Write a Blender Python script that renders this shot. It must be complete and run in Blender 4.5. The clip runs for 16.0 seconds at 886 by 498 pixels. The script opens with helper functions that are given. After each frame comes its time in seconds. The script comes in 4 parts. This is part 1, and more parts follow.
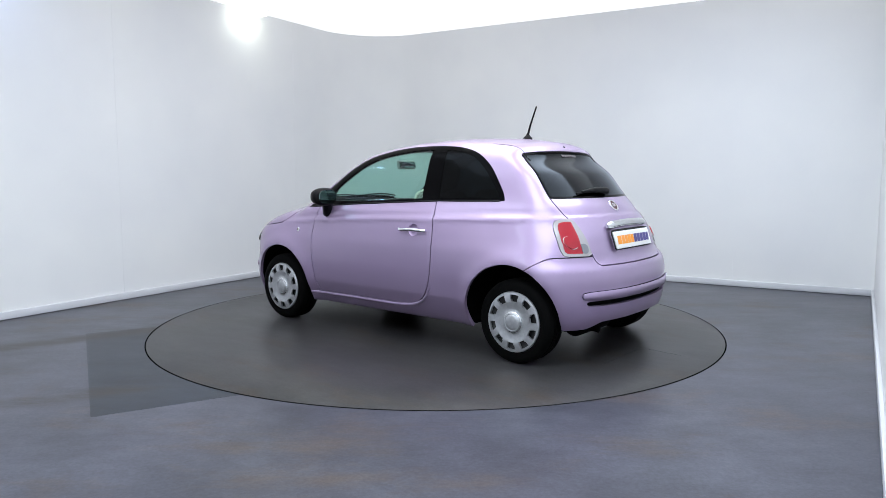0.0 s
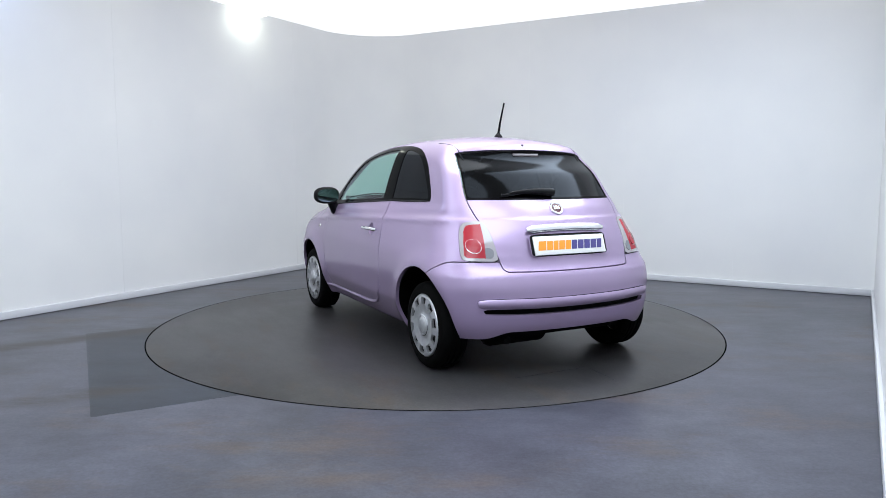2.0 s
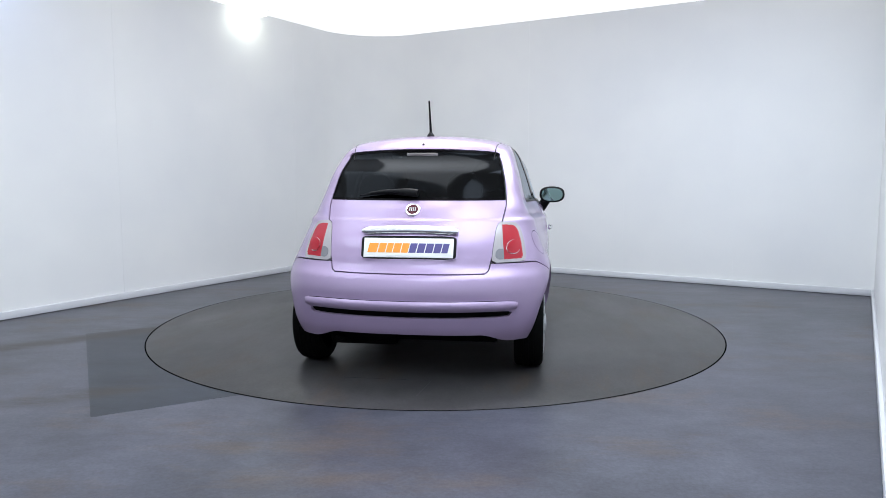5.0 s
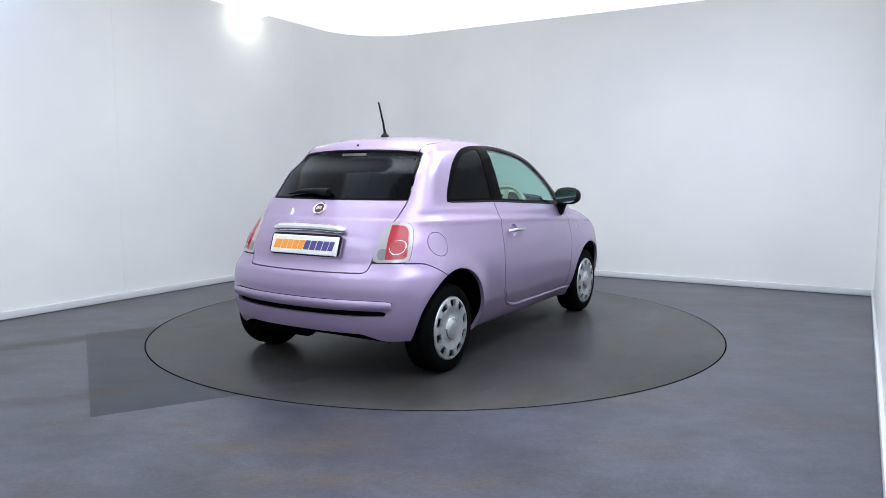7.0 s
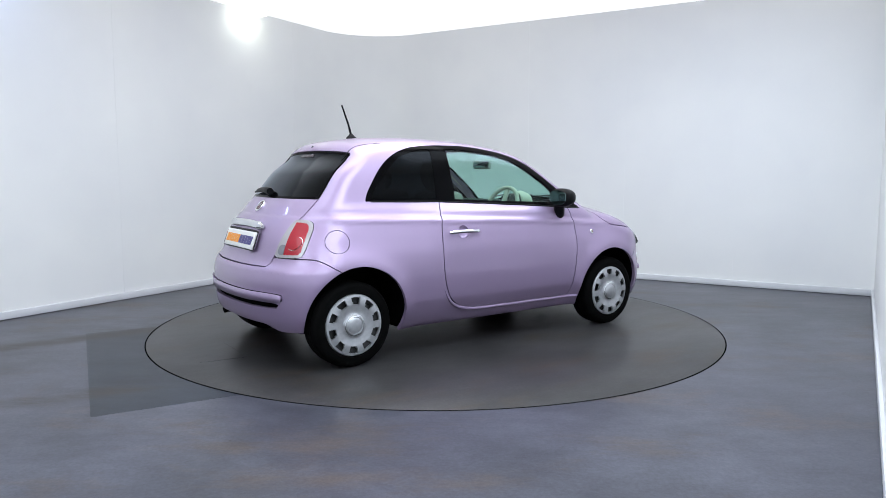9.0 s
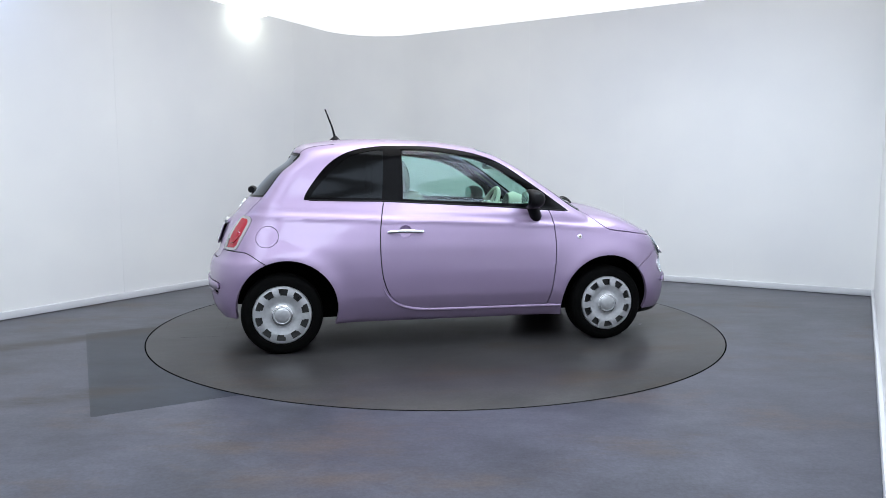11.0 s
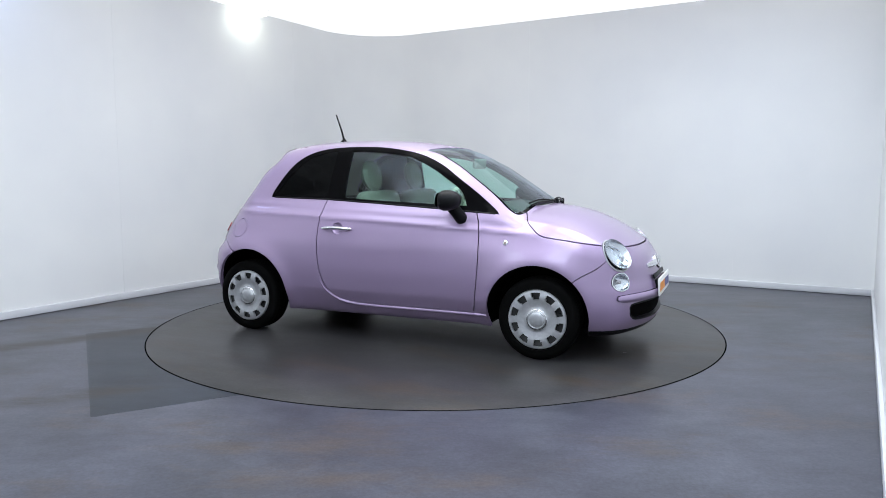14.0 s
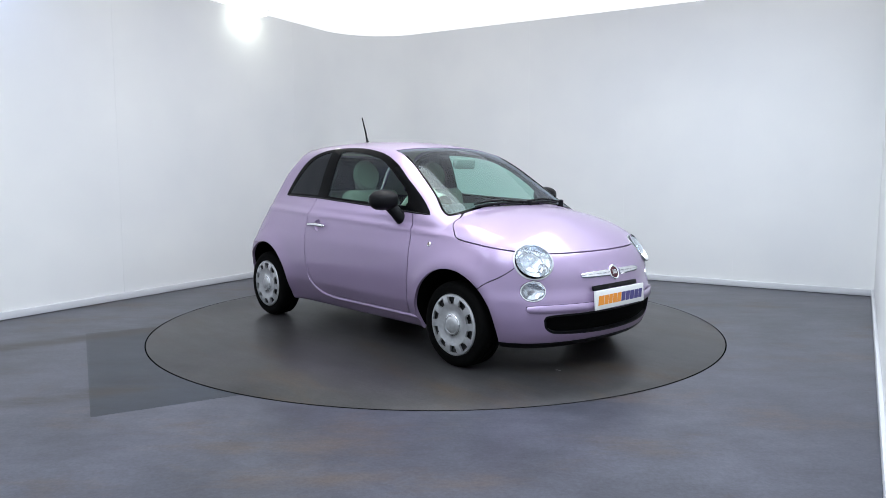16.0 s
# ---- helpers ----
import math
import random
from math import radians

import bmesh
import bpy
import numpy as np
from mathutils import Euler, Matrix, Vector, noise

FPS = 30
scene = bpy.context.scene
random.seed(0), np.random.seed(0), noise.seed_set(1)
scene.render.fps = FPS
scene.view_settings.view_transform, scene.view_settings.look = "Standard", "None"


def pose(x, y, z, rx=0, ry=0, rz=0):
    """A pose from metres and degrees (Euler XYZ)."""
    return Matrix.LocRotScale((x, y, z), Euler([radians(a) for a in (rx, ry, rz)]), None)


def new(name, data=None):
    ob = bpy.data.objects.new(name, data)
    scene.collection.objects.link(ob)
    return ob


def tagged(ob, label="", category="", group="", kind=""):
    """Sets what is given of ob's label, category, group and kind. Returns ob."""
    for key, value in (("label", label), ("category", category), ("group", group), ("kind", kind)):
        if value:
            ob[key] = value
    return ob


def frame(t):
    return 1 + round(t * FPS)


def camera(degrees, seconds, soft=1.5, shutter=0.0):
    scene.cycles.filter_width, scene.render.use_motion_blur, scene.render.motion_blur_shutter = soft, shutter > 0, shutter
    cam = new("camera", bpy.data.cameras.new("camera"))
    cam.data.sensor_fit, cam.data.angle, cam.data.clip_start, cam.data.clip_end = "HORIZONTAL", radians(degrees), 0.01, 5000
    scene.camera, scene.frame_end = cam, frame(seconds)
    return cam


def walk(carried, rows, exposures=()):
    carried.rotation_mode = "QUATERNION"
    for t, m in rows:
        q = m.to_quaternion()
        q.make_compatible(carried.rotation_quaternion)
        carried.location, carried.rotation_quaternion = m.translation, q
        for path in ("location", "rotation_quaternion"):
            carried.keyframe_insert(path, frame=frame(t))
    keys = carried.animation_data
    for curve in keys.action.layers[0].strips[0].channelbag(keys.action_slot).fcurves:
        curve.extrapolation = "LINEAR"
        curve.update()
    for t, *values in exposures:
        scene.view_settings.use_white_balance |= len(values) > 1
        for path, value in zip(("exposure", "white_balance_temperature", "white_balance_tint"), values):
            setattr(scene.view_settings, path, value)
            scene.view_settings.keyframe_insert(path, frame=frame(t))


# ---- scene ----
# World: the turntable's axis is the origin. Car space: x forward, y to its left, z up, wheelbase 2.30 m.
cam = camera(63.82, 16.0, soft=0.6)
EYE = (0.0, -5.7216, 1.1999)
CAM = Matrix.Translation(EYE) @ pose(0, 0, 0, 90 - 6.033, 0, -0.521)
walk(cam, [(0, CAM), (16, CAM)])

# ---- light ----
scene.view_settings.exposure = 0.20
U, V = Vector((0.5145, 0.8575, 0)), Vector((0.8575, -0.5145, 0))   # along and across the room
WALL_LEFT, WALL_RIGHT, WALL_BACK, WALL_REAR, CEILING = -3.13, 3.095, 3.21, -5.9, 3.03


def room(u, v, z=0.0):
    return U * u + V * v + Vector((0, 0, z))


CEILING_GLOW = 0.66      # the ceiling is one large back-lit diffuser
COOL, PLAIN = (0.75, 0.86, 1.0), (0.96, 0.965, 0.965)
# fill soft boxes added behind and above the camera's view: along, across, colour, watts
FILL_LAMPS = [(-4.4, -0.6, COOL, 24), (-2.1, -0.6, COOL, 12), (-0.5, 0.2, PLAIN, 36), (-4.4, 1.9, COOL, 32), (-2.1, 1.9, COOL, 36), (0.4, 1.9, COOL, 42)]
WALL_LAMPS = [(1.04, -3.00, 0.8, (0.95, 1.0, 0.88), 5.0), (-1.85, -2.90, 2.0, (0.45, 0.60, 1.0), 5.0)]

world = bpy.data.worlds.new("world")
scene.world = world
world.use_nodes = True
world.node_tree.nodes["Background"].inputs[0].default_value = (0.75, 0.8, 0.9, 1)
world.node_tree.nodes["Background"].inputs[1].default_value = 0.05


# ---- materials ----
def material(name, base, rough=0.5, metal=0.0, **more):
    m = bpy.data.materials.new(name)
    m.use_nodes = True
    b = m.node_tree.nodes["Principled BSDF"]
    b.inputs["Base Color"].default_value = (*base, 1)
    b.inputs["Roughness"].default_value = rough
    b.inputs["Metallic"].default_value = metal
    for key, value in more.items():
        b.inputs[key.replace("_", " ")].default_value = value
    return m


def nodes_of(m):
    t = m.node_tree
    return t.nodes, t.links, t.nodes["Principled BSDF"]


def noise_node(m, scale, detail=4.0, rough=0.55, stretch=None):
    n, l, b = nodes_of(m)
    co = n.new("ShaderNodeTexCoord")
    tex = n.new("ShaderNodeTexNoise")
    tex.inputs["Scale"].default_value, tex.inputs["Detail"].default_value, tex.inputs["Roughness"].default_value = scale, detail, rough
    if stretch:
        mp = n.new("ShaderNodeMapping")
        mp.inputs["Scale"].default_value = stretch
        l.new(co.outputs["Object"], mp.inputs[0])
        l.new(mp.outputs[0], tex.inputs["Vector"])
    else:
        l.new(co.outputs["Object"], tex.inputs["Vector"])
    return tex


def ramp(m, source, stops):
    n, l, b = nodes_of(m)
    r = n.new("ShaderNodeValToRGB")
    while len(r.color_ramp.elements) < len(stops):
        r.color_ramp.elements.new(0.5)
    for e, (at, c) in zip(r.color_ramp.elements, stops):
        e.position, e.color = at, (*c, 1)
    l.new(source, r.inputs[0])
    return r.outputs[0]


def blend(m, kind, amount, a, b2):
    n, l, b = nodes_of(m)
    x = n.new("ShaderNodeMix")
    x.data_type, x.blend_type = "RGBA", kind
    for sock, value in ((x.inputs[0], amount), (x.inputs[6], a), (x.inputs[7], b2)):
        if isinstance(value, (int, float)):
            sock.default_value = value
        elif isinstance(value, tuple):
            sock.default_value = (*value, 1)
        else:
            l.new(value, sock)
    return x.outputs[2]


def bump(m, source, strength, distance):
    n, l, b = nodes_of(m)
    k = n.new("ShaderNodeBump")
    k.inputs["Strength"].default_value, k.inputs["Distance"].default_value = strength, distance
    l.new(source, k.inputs["Height"])
    l.new(k.outputs[0], b.inputs["Normal"])


def to_base(m, out):
    m.node_tree.links.new(out, nodes_of(m)[2].inputs["Base Color"])


def wall_paint():
    m = material("wall_paint", (0.78, 0.78, 0.78), 0.55)
    big, fine = noise_node(m, 0.7, 3), noise_node(m, 160, 2)
    to_base(m, ramp(m, big.outputs[0], [(0.3, (0.72, 0.73, 0.745)), (0.7, (0.80, 0.805, 0.80))]))
    bump(m, fine.outputs[0], 0.12, 0.002)
    return m


TRACKS = [(-0.588, 0.809, -1.064, 0.17), (-0.484, 0.875, 0.740, 0.15)]      # where tyres have rolled in: a line's normal, offset and half width


def tyre_dirt(m, base):
    """Brown worn bands on the way to the turntable, broken up by noise."""
    n, l, b = nodes_of(m)
    co, xyz = n.new("ShaderNodeTexCoord"), n.new("ShaderNodeSeparateXYZ")
    l.new(co.outputs["Object"], xyz.inputs[0])

    def sums(kind, a, b2):
        k = n.new("ShaderNodeMath")
        k.operation = kind
        for sock, value in zip(k.inputs, (a, b2)):
            if isinstance(value, (int, float)):
                sock.default_value = value
            else:
                l.new(value, sock)
        return k.outputs[0]

    def fade(value, low, high):
        k = n.new("ShaderNodeMapRange")
        k.interpolation_type = "SMOOTHSTEP"
        k.inputs["From Min"].default_value, k.inputs["From Max"].default_value = low, high
        l.new(value, k.inputs[0])
        return k.outputs[0]

    worn = noise_node(m, 1.6, 8, 0.7, (0.5, 1.6, 1))
    for nx, ny, off, half in TRACKS:
        d = sums("ADD", sums("ADD", sums("MULTIPLY", xyz.outputs[0], nx), sums("MULTIPLY", xyz.outputs[1], ny)), off)
        band = fade(sums("MULTIPLY", sums("ABSOLUTE", d, 0.0), -1.0), -half, -half * 0.2)
        band = sums("MULTIPLY", band, fade(sums("MULTIPLY", xyz.outputs[0], -1.0), 0.9, 1.7))
        band = sums("MULTIPLY", band, fade(worn.outputs[0], 0.38, 0.56))
        base = blend(m, "MIX", sums("MULTIPLY", band, 0.85), base, (0.022, 0.015, 0.009))
    return base


def floor_vinyl(name, tone):
    m = material(name, tone, 0.42, 0.0, Specular_IOR_Level=0.20)
    big, mid, fine = noise_node(m, 0.9, 7, 0.68), noise_node(m, 2.2, 8, 0.72, (0.35, 1, 1)), noise_node(m, 55, 4, 0.7)
    speck, mottle = noise_node(m, 9, 2, 0.4), noise_node(m, 7, 6, 0.75, (0.6, 1, 1))
    c = [tuple(v * k for v in tone) for k in (0.64, 1.0, 1.30)]
    base = ramp(m, big.outputs[0], [(0.32, c[0]), (0.5, c[1]), (0.68, c[2])])
    rust = tuple(v * k for v, k in zip(tone, (1.45, 1.05, 0.66)))
    stain = ramp(m, mid.outputs[0], [(0.52, (0, 0, 0)), (0.66, (0.7, 0.7, 0.7))])
    base = blend(m, "MIX", stain, base, rust)
    base = blend(m, "MULTIPLY", 0.8, base, ramp(m, mottle.outputs[0], [(0.32, (0.72, 0.72, 0.72)), (0.68, (1.22, 1.22, 1.22))]))
    base = blend(m, "MULTIPLY", 0.6, base, ramp(m, fine.outputs[0], [(0.3, (0.62, 0.62, 0.62)), (0.7, (1.28, 1.28, 1.28))]))
    base = blend(m, "MIX", ramp(m, speck.outputs[0], [(0.78, (0, 0, 0)), (0.80, (0.7, 0.7, 0.7))]), base, (0.02, 0.018, 0.016))
    to_base(m, base if name == "turntable_vinyl" else tyre_dirt(m, base))
    n, l, b = nodes_of(m)
    mr = n.new("ShaderNodeMapRange")
    mr.inputs["To Min"].default_value, mr.inputs["To Max"].default_value = 0.25, 0.42
    l.new(mid.outputs[0], mr.inputs[0])
    l.new(mr.outputs[0], b.inputs["Roughness"])
    bump(m, fine.outputs[0], 0.10, 0.002)
    return m


def car_paint():
    m = material("lilac_metallic_paint", (0.40, 0.285, 0.48), 0.42, 0.50)
    n, l, b = nodes_of(m)
    b.inputs["Coat Weight"].default_value, b.inputs["Coat Roughness"].default_value = 0.8, 0.055
    flake = noise_node(m, 900, 2)
    base = ramp(m, flake.outputs[0], [(0.3, (0.318, 0.238, 0.378)), (0.7, (0.370, 0.279, 0.434))])
    dust = noise_node(m, 5, 4)
    to_base(m, blend(m, "MULTIPLY", 0.3, base, ramp(m, dust.outputs[0], [(0.3, (0.93, 0.93, 0.93)), (0.7, (1.03, 1.03, 1.03))])))
    return m


def glass(name, tint, gloss=0.02, least=0.035):
    """A thin pane: tinted see-through with mirror gloss at grazing angles."""
    m = bpy.data.materials.new(name)
    m.use_nodes = True
    n, l = m.node_tree.nodes, m.node_tree.links
    n.remove(n["Principled BSDF"])
    tr, gl, mix, fr = n.new("ShaderNodeBsdfTransparent"), n.new("ShaderNodeBsdfGlossy"), n.new("ShaderNodeMixShader"), n.new("ShaderNodeLayerWeight")
    tr.inputs[0].default_value = (*tint, 1)
    gl.inputs[0].default_value = (0.86, 0.92, 1.0, 1)
    gl.inputs["Roughness"].default_value = gloss
    power, scale = n.new("ShaderNodeMath"), n.new("ShaderNodeMath")
    power.operation, power.inputs[1].default_value = "POWER", 5.0
    scale.operation, scale.inputs[1].default_value, scale.inputs[2].default_value = "MULTIPLY_ADD", 0.92, least
    l.new(fr.outputs["Facing"], power.inputs[0])
    l.new(power.outputs[0], scale.inputs[0])
    l.new(scale.outputs[0], mix.inputs[0])
    l.new(tr.outputs[0], mix.inputs[1])
    l.new(gl.outputs[0], mix.inputs[2])
    l.new(mix.outputs[0], n["Material Output"].inputs[0])
    return m


def rubber():
    m = material("tyre_rubber", (0.0025, 0.0025, 0.0025), 0.7, 0.0, Specular_IOR_Level=0.04)
    bump(m, noise_node(m, 90, 3).outputs[0], 0.2, 0.003)
    return m


def silver_plastic():
    m = material("silver_wheel_cover", (0.48, 0.49, 0.52), 0.34, 0.65)
    t = noise_node(m, 40, 4)
    to_base(m, ramp(m, t.outputs[0], [(0.3, (0.42, 0.43, 0.45)), (0.7, (0.52, 0.53, 0.55))]))
    return m


def grain_plastic(name, tone, rough):
    m = material(name, tone, rough, 0.0, Specular_IOR_Level=0.12)
    t = noise_node(m, 250, 2)
    bump(m, t.outputs[0], 0.15, 0.001)
    return m


def fabric(name, a, b2):
    m = material(name, a, 0.9)
    t = noise_node(m, 260, 3)
    to_base(m, ramp(m, t.outputs[0], [(0.3, a), (0.7, b2)]))
    bump(m, t.outputs[0], 0.3, 0.002)
    return m


def glow(name, colour, strength):
    m = material(name, (0.8, 0.8, 0.8), 0.5)
    b = nodes_of(m)[2]
    b.inputs["Emission Color"].default_value, b.inputs["Emission Strength"].default_value = (*colour, 1), strength
    return m


WALL, CEIL = wall_paint(), glow("luminous_ceiling", (0.97, 0.985, 1.0), CEILING_GLOW)
TRIM = material("white_gloss_trim", (0.62, 0.63, 0.66), 0.3)
FLOOR, DISC = floor_vinyl("floor_vinyl", (0.062, 0.064, 0.082)), floor_vinyl("turntable_vinyl", (0.035, 0.034, 0.035))
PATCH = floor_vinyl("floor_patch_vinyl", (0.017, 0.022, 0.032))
GAP = material("black_gap", (0.003, 0.003, 0.003), 0.9, 0.0, Specular_IOR_Level=0.0)
PAINT = car_paint()
BLACK = grain_plastic("black_plastic", (0.005, 0.005, 0.006), 0.4)
GLOSS_BLACK = material("satin_black", (0.002, 0.002, 0.0025), 0.12, 0.0, Specular_IOR_Level=0.03)
UNDER = material("underbody_black", (0.0025, 0.0025, 0.0025), 0.9, 0.0, Specular_IOR_Level=0.03)
CHROME = material("chrome", (0.82, 0.83, 0.85), 0.09, 1.0)
CLEAR, DARK = glass("clear_glass", (0.63, 0.85, 0.78)), glass("privacy_glass", (0.0045, 0.0055, 0.008), 0.10, 0.008)
LENS = glass("lamp_lens", (0.93, 0.95, 0.97))
RED = material("red_lens", (0.34, 0.008, 0.020), 0.25, 0.0, Specular_IOR_Level=0.3, Coat_Weight=0.3, Coat_Roughness=0.05)
PALE = material("pale_lens", (0.33, 0.31, 0.32), 0.15, 0.0, Coat_Weight=1.0)
DIM = material("dim_lens", (0.055, 0.045, 0.05), 0.2)
SMOKE = material("smoke_lens", (0.16, 0.16, 0.18), 0.15, 0.0, Coat_Weight=1.0)
REFLECT = material("lamp_reflector", (0.74, 0.76, 0.78), 0.16, 0.9)
RUBBER, SILVER = rubber(), silver_plastic()
STEEL = material("dark_steel", (0.05, 0.05, 0.05), 0.5, 0.6)
PLATE = material("plate_white", (0.80, 0.80, 0.78), 0.30)
ORANGE, NAVY = material("orange_print", (0.85, 0.30, 0.02), 0.4), material("navy_print", (0.06, 0.05, 0.20), 0.4)
MAROON = material("maroon_enamel", (0.06, 0.010, 0.018), 0.2)
AMBER = material("clear_side_lamp", (0.22, 0.17, 0.15), 0.15)
CREAM = fabric("cream_fabric", (0.17, 0.165, 0.14), (0.22, 0.21, 0.18))
IVORY = grain_plastic("ivory_plastic", (0.60, 0.57, 0.49), 0.4)
CHARCOAL = fabric("charcoal_fabric", (0.035, 0.035, 0.037), (0.055, 0.055, 0.058))
GREY = grain_plastic("grey_plastic", (0.30, 0.30, 0.29), 0.5)
MIRROR = material("mirror_glass", (0.20, 0.29, 0.28), 0.02, 1.0)


# ---- mesh helpers ----
def link(name, mesh, mat, parent=None, label=""):
    if not mesh.materials:
        mesh.materials.append(mat)
    ob = new(name, mesh)
    ob.parent = parent
    return tagged(ob, label)


def part(name, bm, mat, parent=None, label="", smooth=40):
    """One mesh object out of a bmesh, smooth but for edges sharper than the angle given."""
    bmesh.ops.recalc_face_normals(bm, faces=bm.faces)
    for f in bm.faces:
        f.smooth = smooth > 0
    for e in bm.edges:
        if len(e.link_faces) == 2 and e.calc_face_angle(0) > radians(smooth):
            e.smooth = False
    me = bpy.data.meshes.new(name)
    bm.to_mesh(me)
    bm.free()
    return link(name, me, mat, parent, label)


def slab(bm, size, m=Matrix(), bevel=0.0, segments=2):
    """A box of that size at the pose m, with rounded edges."""
    got = bmesh.ops.create_cube(bm, size=1.0, matrix=m @ Matrix.Diagonal((*size, 1)))
    if bevel:
        edges = list({e for v in got["verts"] for e in v.link_edges})
        bmesh.ops.bevel(bm, geom=edges, offset=bevel, segments=segments, profile=0.5, affect="EDGES")
    return bm


def box(size, m=Matrix(), bevel=0.0, segments=2):
    return slab(bmesh.new(), size, m, bevel, segments)


def lathe(profile, steps=48, m=Matrix(), bm=None):
    """Turns (radius, height) points about the local z axis."""
    bm = bm or bmesh.new()
    rings = []
    for r, h in profile:
        if r < 1e-5:
            rings.append([bm.verts.new(m @ Vector((0, 0, h)))])
        else:
            rings.append([bm.verts.new(m @ Vector((r * math.cos(a), r * math.sin(a), h))) for a in np.linspace(0, 2 * math.pi, steps, endpoint=False)])
    for a, b in zip(rings, rings[1:]):
        for i in range(steps):
            j = (i + 1) % steps
            if len(a) == 1 and len(b) > 1:
                bm.faces.new((a[0], b[i], b[j]))
            elif len(b) == 1 and len(a) > 1:
                bm.faces.new((a[i], a[j], b[0]))
            elif len(a) > 1:
                bm.faces.new((a[i], a[j], b[j], b[i]))
    return bm


def tube(points, radius, steps=8, bm=None, closed=False):
    """A round bar along points; radius may be a list."""
    bm = bm or bmesh.new()
    pts = [Vector(q) for q in points]
    n = len(pts)
    rings = []
    for i, q in enumerate(pts):
        a, b = (pts[i - 1], pts[(i + 1) % n]) if closed else (pts[max(i - 1, 0)], pts[min(i + 1, n - 1)])
        rot = (b - a).to_track_quat("Z", "Y").to_matrix()
        r = radius[i] if isinstance(radius, (list, tuple)) else radius
        rings.append([bm.verts.new(q + rot @ Vector((r * math.cos(k), r * math.sin(k), 0))) for k in np.linspace(0, 2 * math.pi, steps, endpoint=False)])
    for i in range(n if closed else n - 1):
        a, b = rings[i], rings[(i + 1) % n]
        shift = min(range(steps), key=lambda s: (a[0].co - b[s].co).length) if closed and i == n - 1 else 0
        for k in range(steps):
            bm.faces.new((a[k], a[(k + 1) % steps], b[(k + 1 + shift) % steps], b[(k + shift) % steps]))
    if not closed:
        bm.faces.new(rings[0][::-1])
        bm.faces.new(rings[-1])
    return bm


def prism(points, depth, m=Matrix(), bevel=0.0, bm=None):
    """A flat outline (x, y) pulled to a plate of that depth along z."""
    bm = bm or bmesh.new()
    face = bm.faces.new([bm.verts.new(m @ Vector((x, y, 0))) for x, y in points])
    got = bmesh.ops.extrude_face_region(bm, geom=[face])
    top = [g for g in got["geom"] if isinstance(g, bmesh.types.BMVert)]
    bmesh.ops.translate(bm, verts=top, vec=m.to_3x3() @ Vector((0, 0, depth)))
    if bevel:
        edges = [e for f in bm.faces if len(f.verts) == len(points) for e in f.edges]
        bmesh.ops.bevel(bm, geom=list(set(edges)), offset=bevel, segments=2, profile=0.5, affect="EDGES")
    return bm


def oval(rx, ry, steps=32, power=2.0):
    out = []
    for a in np.linspace(0, 2 * math.pi, steps, endpoint=False):
        c, s = math.cos(a), math.sin(a)
        out.append((rx * math.copysign(abs(c) ** (2 / power), c), ry * math.copysign(abs(s) ** (2 / power), s)))
    return out


def letters(name, text, size, mat, parent, m, shear=0.0, depth=0.0008, width=None, bold=0.0, label=""):
    """Writing with the built-in font, as a thin raised mesh, centred on m."""
    cu = bpy.data.curves.new(name, "FONT")
    cu.body, cu.size, cu.shear, cu.extrude, cu.offset, cu.align_x, cu.align_y = text, size, shear, depth, bold, "CENTER", "CENTER"
    tmp = bpy.data.objects.new(name, cu)
    scene.collection.objects.link(tmp)
    me = bpy.data.meshes.new_from_object(tmp.evaluated_get(bpy.context.evaluated_depsgraph_get()))
    bpy.data.objects.remove(tmp)
    bpy.data.curves.remove(cu)
    if width:
        xs = [v.co.x for v in me.vertices]
        k = width / (max(xs) - min(xs))
        me.transform(Matrix.Diagonal((k, 1, 1, 1)))
    me.transform(m)
    me.materials.clear()
    return link(name, me, mat, parent, label)


# ---- the room ----
FRAME = Matrix((U, V, (0, 0, 1))).transposed().to_4x4()      # room space: x along, y across
ROUND = 0.85


